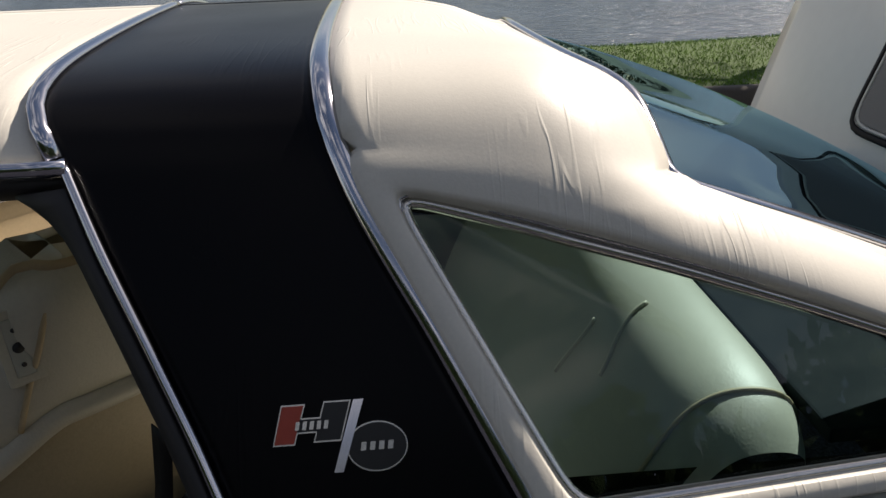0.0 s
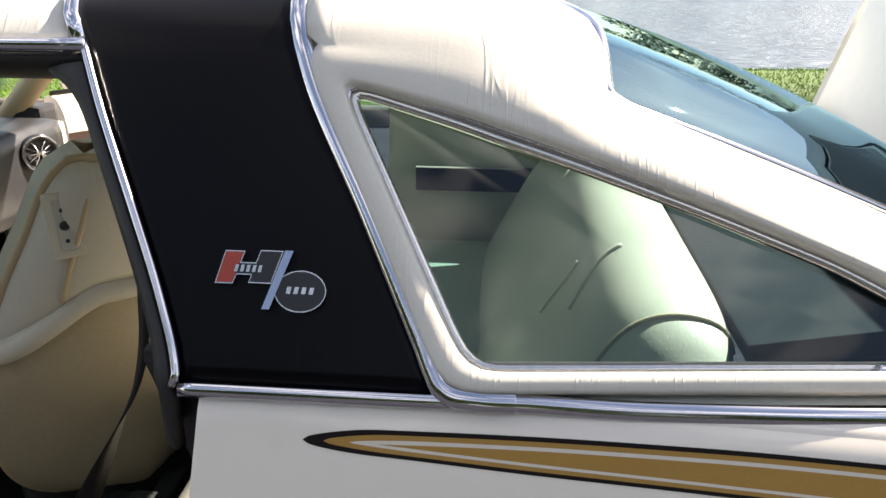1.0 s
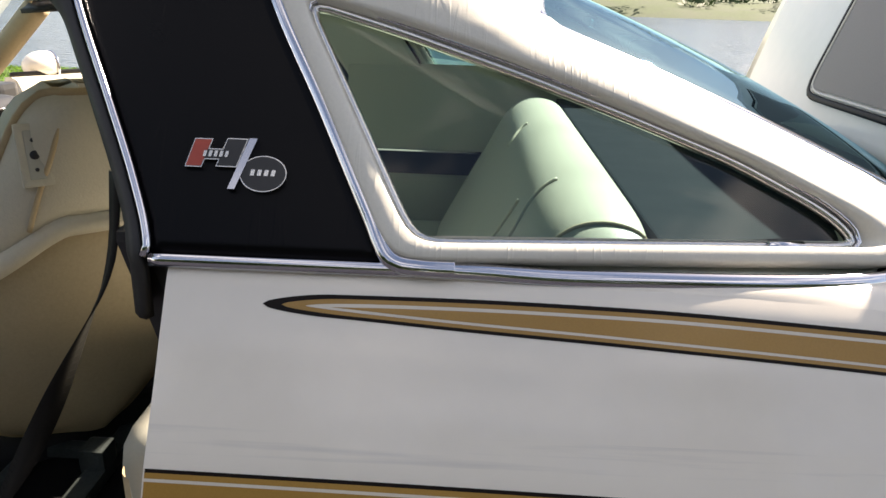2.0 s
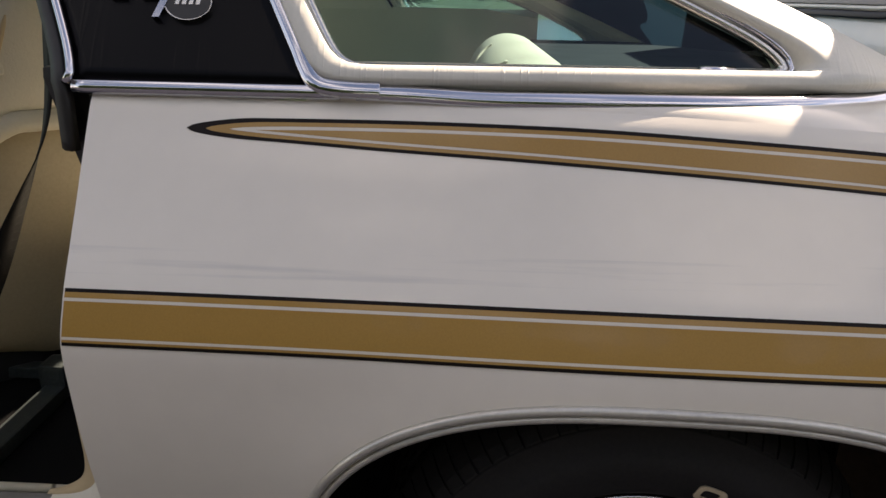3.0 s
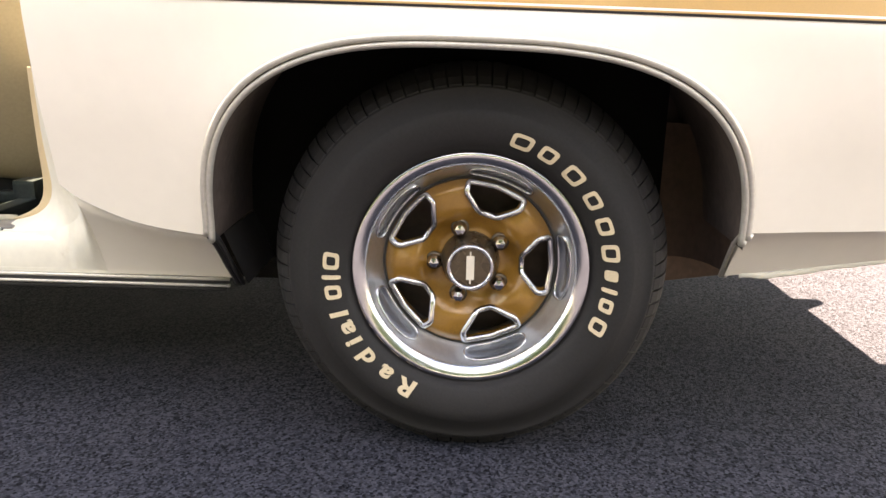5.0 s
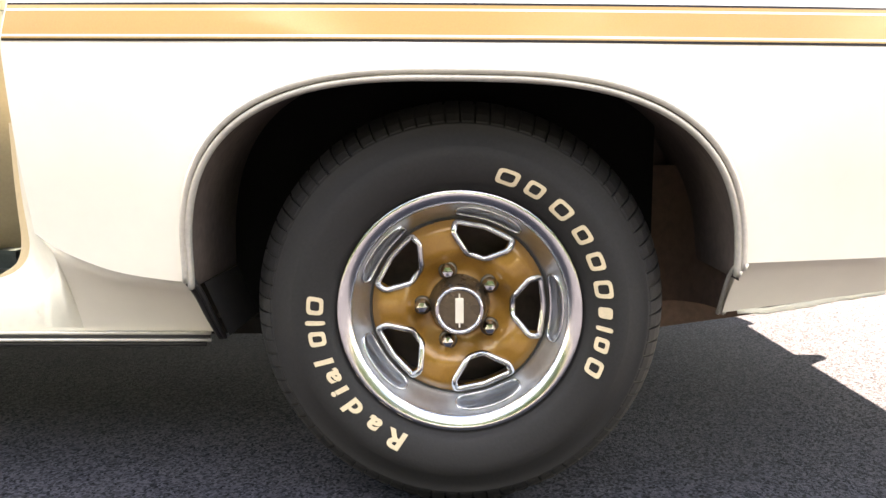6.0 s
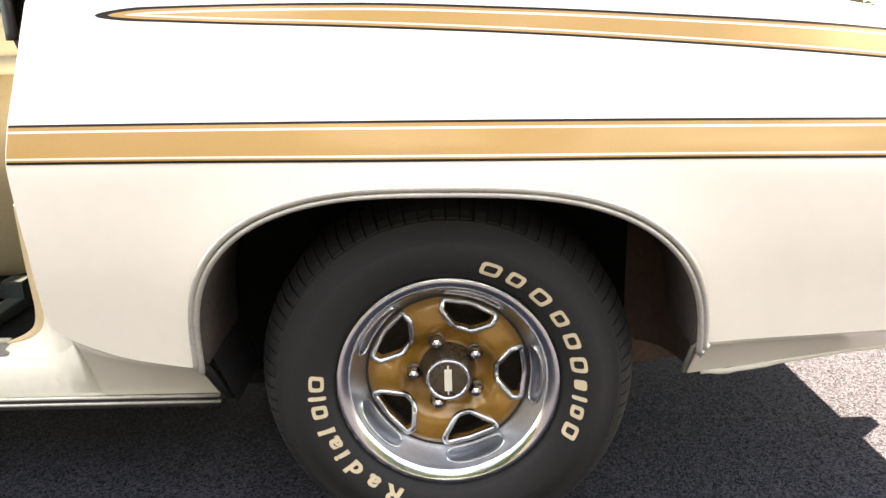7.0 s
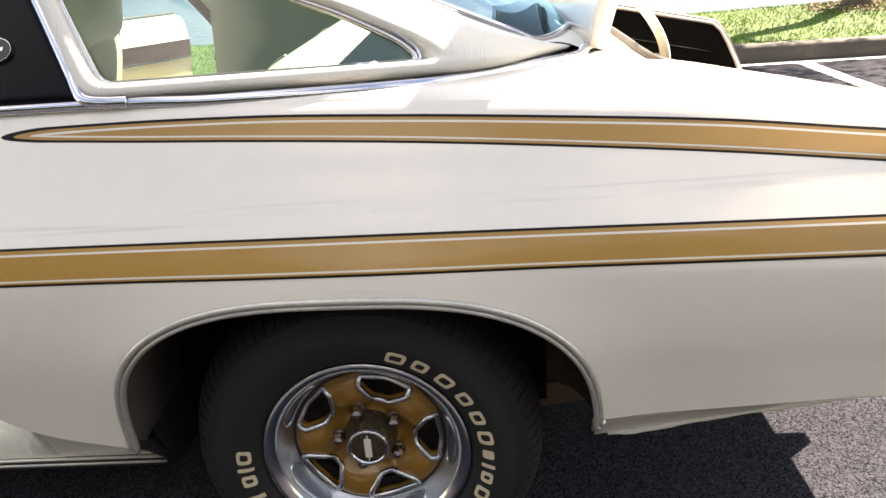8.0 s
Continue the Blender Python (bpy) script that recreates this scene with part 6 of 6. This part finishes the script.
tv, tf = grid(lambda u, w: (lerp(-1.99, -1.62, w), lerp(0.2 + 0.06 * w, 2 * YC - 0.2 - 0.06 * w, u), lerp(0.90, 1.255, w)), 12, 6)
wind = made("windscreen", tv, tf, GLASS_SIDE, car, "clear tinted windscreen")
wind.visible_shadow = False
boxed("bulkhead", (-2.06, 0.14, 0.25), (-2.0, 2 * YC - 0.14, 0.90), CARPET, car)
boxed("hinge_cover", (-1.90, 2 * YC - 0.20, 0.80), (-1.80, 2 * YC - 0.10, 0.93), PLASTIC_BLACK, car, 0.02)
boxed("kick_panel", (-2.0, 2 * YC - 0.22, 0.30), (-1.76, 2 * YC - 0.14, 0.88), HEADLINER, car, 0.02)


# plain front end that closes the car
def nose(u, w):
    x = lerp(-2.02, -3.95, u)
    a = math.pi * w
    hw = 0.93 * (1 - 0.12 * u**4)
    top = lerp(0.93, 0.80, u) * (1 - 0.15 * u**6)
    cx = math.copysign(abs(math.cos(a)) ** 0.35, math.cos(a))
    return (x, YC - hw * cx, lerp(0.30, top, max(0.0, math.sin(a)) ** 0.30))


v, f = grid(nose, 24, 41)
made("front_body", v, outward(v, f, (-3, 0.9, 0.4)), PAINT, car, "plain cream front body")
v, f = grid(lambda u, w: (lambda p: (p[0], lerp(p[1], YC, u), lerp(p[2], 0.5, u)))(nose(1.0, w)), 4, 41)
made("nose_panel", v, f, PAINT, car)

# ---- trunk and lid
def rim_loop(grow, dz):
    q = [(TRUNK_X0, TRUNK_Y0), (TRUNK_X1, TRUNK_Y0), (TRUNK_X1, 2 * YC - TRUNK_Y0), (TRUNK_X0, 2 * YC - TRUNK_Y0)]
    pts = [Vector((x + math.copysign(grow, x - 0.8), y + math.copysign(grow, y - YC), 0)) for x, y in q]
    pts = along(pts, 120, closed=True)
    for _ in range(16):
        pts = [pts[i - 1] * 0.25 + pts[i] * 0.5 + pts[(i + 1) % 120] * 0.25 for i in range(120)]
    return [Vector((p.x, p.y, deck_z(p.x, p.y) + dz)) for p in pts]


well_top, well_low = rim_loop(-0.004, -0.004), [Vector((p.x, p.y, 0.400)) for p in rim_loop(-0.004, 0.0)]
v = well_top + well_low
f = [(i, (i + 1) % 120, 120 + (i + 1) % 120, 120 + i) for i in range(120)] + [tuple(range(120, 240))]
trunk = made("trunk_well", v, f, CARPET, car, "dark trunk interior", smooth=False)
tv, tf = tube(rim_loop(-0.012, 0.004), 0.018, 0.022, (0, 0, 1), 8, closed=True)
made("trunk_seal", tv, tf, SEAL, car, "black rubber trunk seal")
tv, tf = tube(rim_loop(0.008, 0.002), 0.020, 0.012, (0, 0, 1), 8, closed=True)
made("trunk_lip", tv, tf, PAINT, car)
ra, rb = rim_loop(0.020, 0.0), rim_loop(0.034, -0.13)
v = ra + rb
f = [(i, (i + 1) % 120, 120 + (i + 1) % 120, 120 + i) for i in range(120)]
made("trunk_gutter", v, f, GUTTER, car, "taupe painted trunk gutter")
boxed("trunk_label", (0.84, 1.455, 0.76), (0.875, 1.465, 0.785), ALU, car)

LID_ROOT, LID_TILT = Vector((0.462, YC, 0.975)), 19.0
lid = new("trunk_lid")
lid.parent = car
lid.matrix_basis = Matrix.Translation(LID_ROOT) @ pose(0, 0, 0, 0, LID_TILT, 0)
lid["label"] = "cream trunk lid standing open with a brown panel outlined in black"
LW, LH = 0.58, 0.60


def lid_outline(n=80):
    pts = [Vector((0, -LW, 0)), Vector((0, LW, 0)), Vector((0, LW * 0.97, LH)), Vector((0, -LW * 0.97, LH))]
    q = along(pts, n, closed=True)
    for _ in range(3):
        q = [q[i - 1] * 0.25 + q[i] * 0.5 + q[(i + 1) % n] * 0.25 for i in range(n)]
    return q


v, f = grid(lambda u, w: (-0.03 * (1 - (2 * u - 1) ** 2) * 0.5 - 0.01 * math.sin(math.pi * w), lerp(-LW, LW, u), LH * w), 30, 20)
thicken(made("lid_skin", v, f, [PAINT, PAINT], lid), 0.03, 0, 0.0)


def lid_frame(y0, y1, z0, z1, mat, name, width, out):
    pts = [Vector((0, y0, z0)), Vector((0, y1, z0)), Vector((0, y1, z1)), Vector((0, y0, z1))]
    q = along(pts, 80, closed=True)
    for _ in range(4):
        q = [q[i - 1] * 0.25 + q[i] * 0.5 + q[(i + 1) % 80] * 0.25 for i in range(80)]
    tv, tf = tube([Vector((-0.031 - out - 0.012 * (1 - (p.y / LW) ** 2), p.y, p.z)) for p in q], width, 0.003, (1, 0, 0), 6, closed=True)
    made(name, tv, tf, mat, lid)


lid_frame(-0.42, 0.14, 0.075, 0.50, STRIPE_BLACK, "panel_outline", 0.014, 0.0)
lid_frame(-0.408, 0.128, 0.087, 0.488, STRIPE_WHITE, "panel_pinstripe", 0.007, 0.0006)
v, f = grid(lambda u, w: (-0.0315 - 0.012 * (1 - (lerp(-0.402, 0.122, u) / LW) ** 2), lerp(-0.402, 0.122, u), lerp(0.093, 0.482, w)), 16, 6)
made("panel", v, f, LID_PANEL, lid)
for y in (0.55,):
    pts = smoothed([(0.50, y, 1.14), (0.56, y, 1.06), (0.630, y, 0.97), (0.648, y, 0.90), (0.625, y, 0.83), (0.61, y, 0.74)], 3)
    tv, tf = tube(pts, 0.020, 0.045, (0, 1, 0), 10)
    made("lid_hinge", tv, tf, SEAT_VINYL, car, "cream gooseneck trunk hinge")
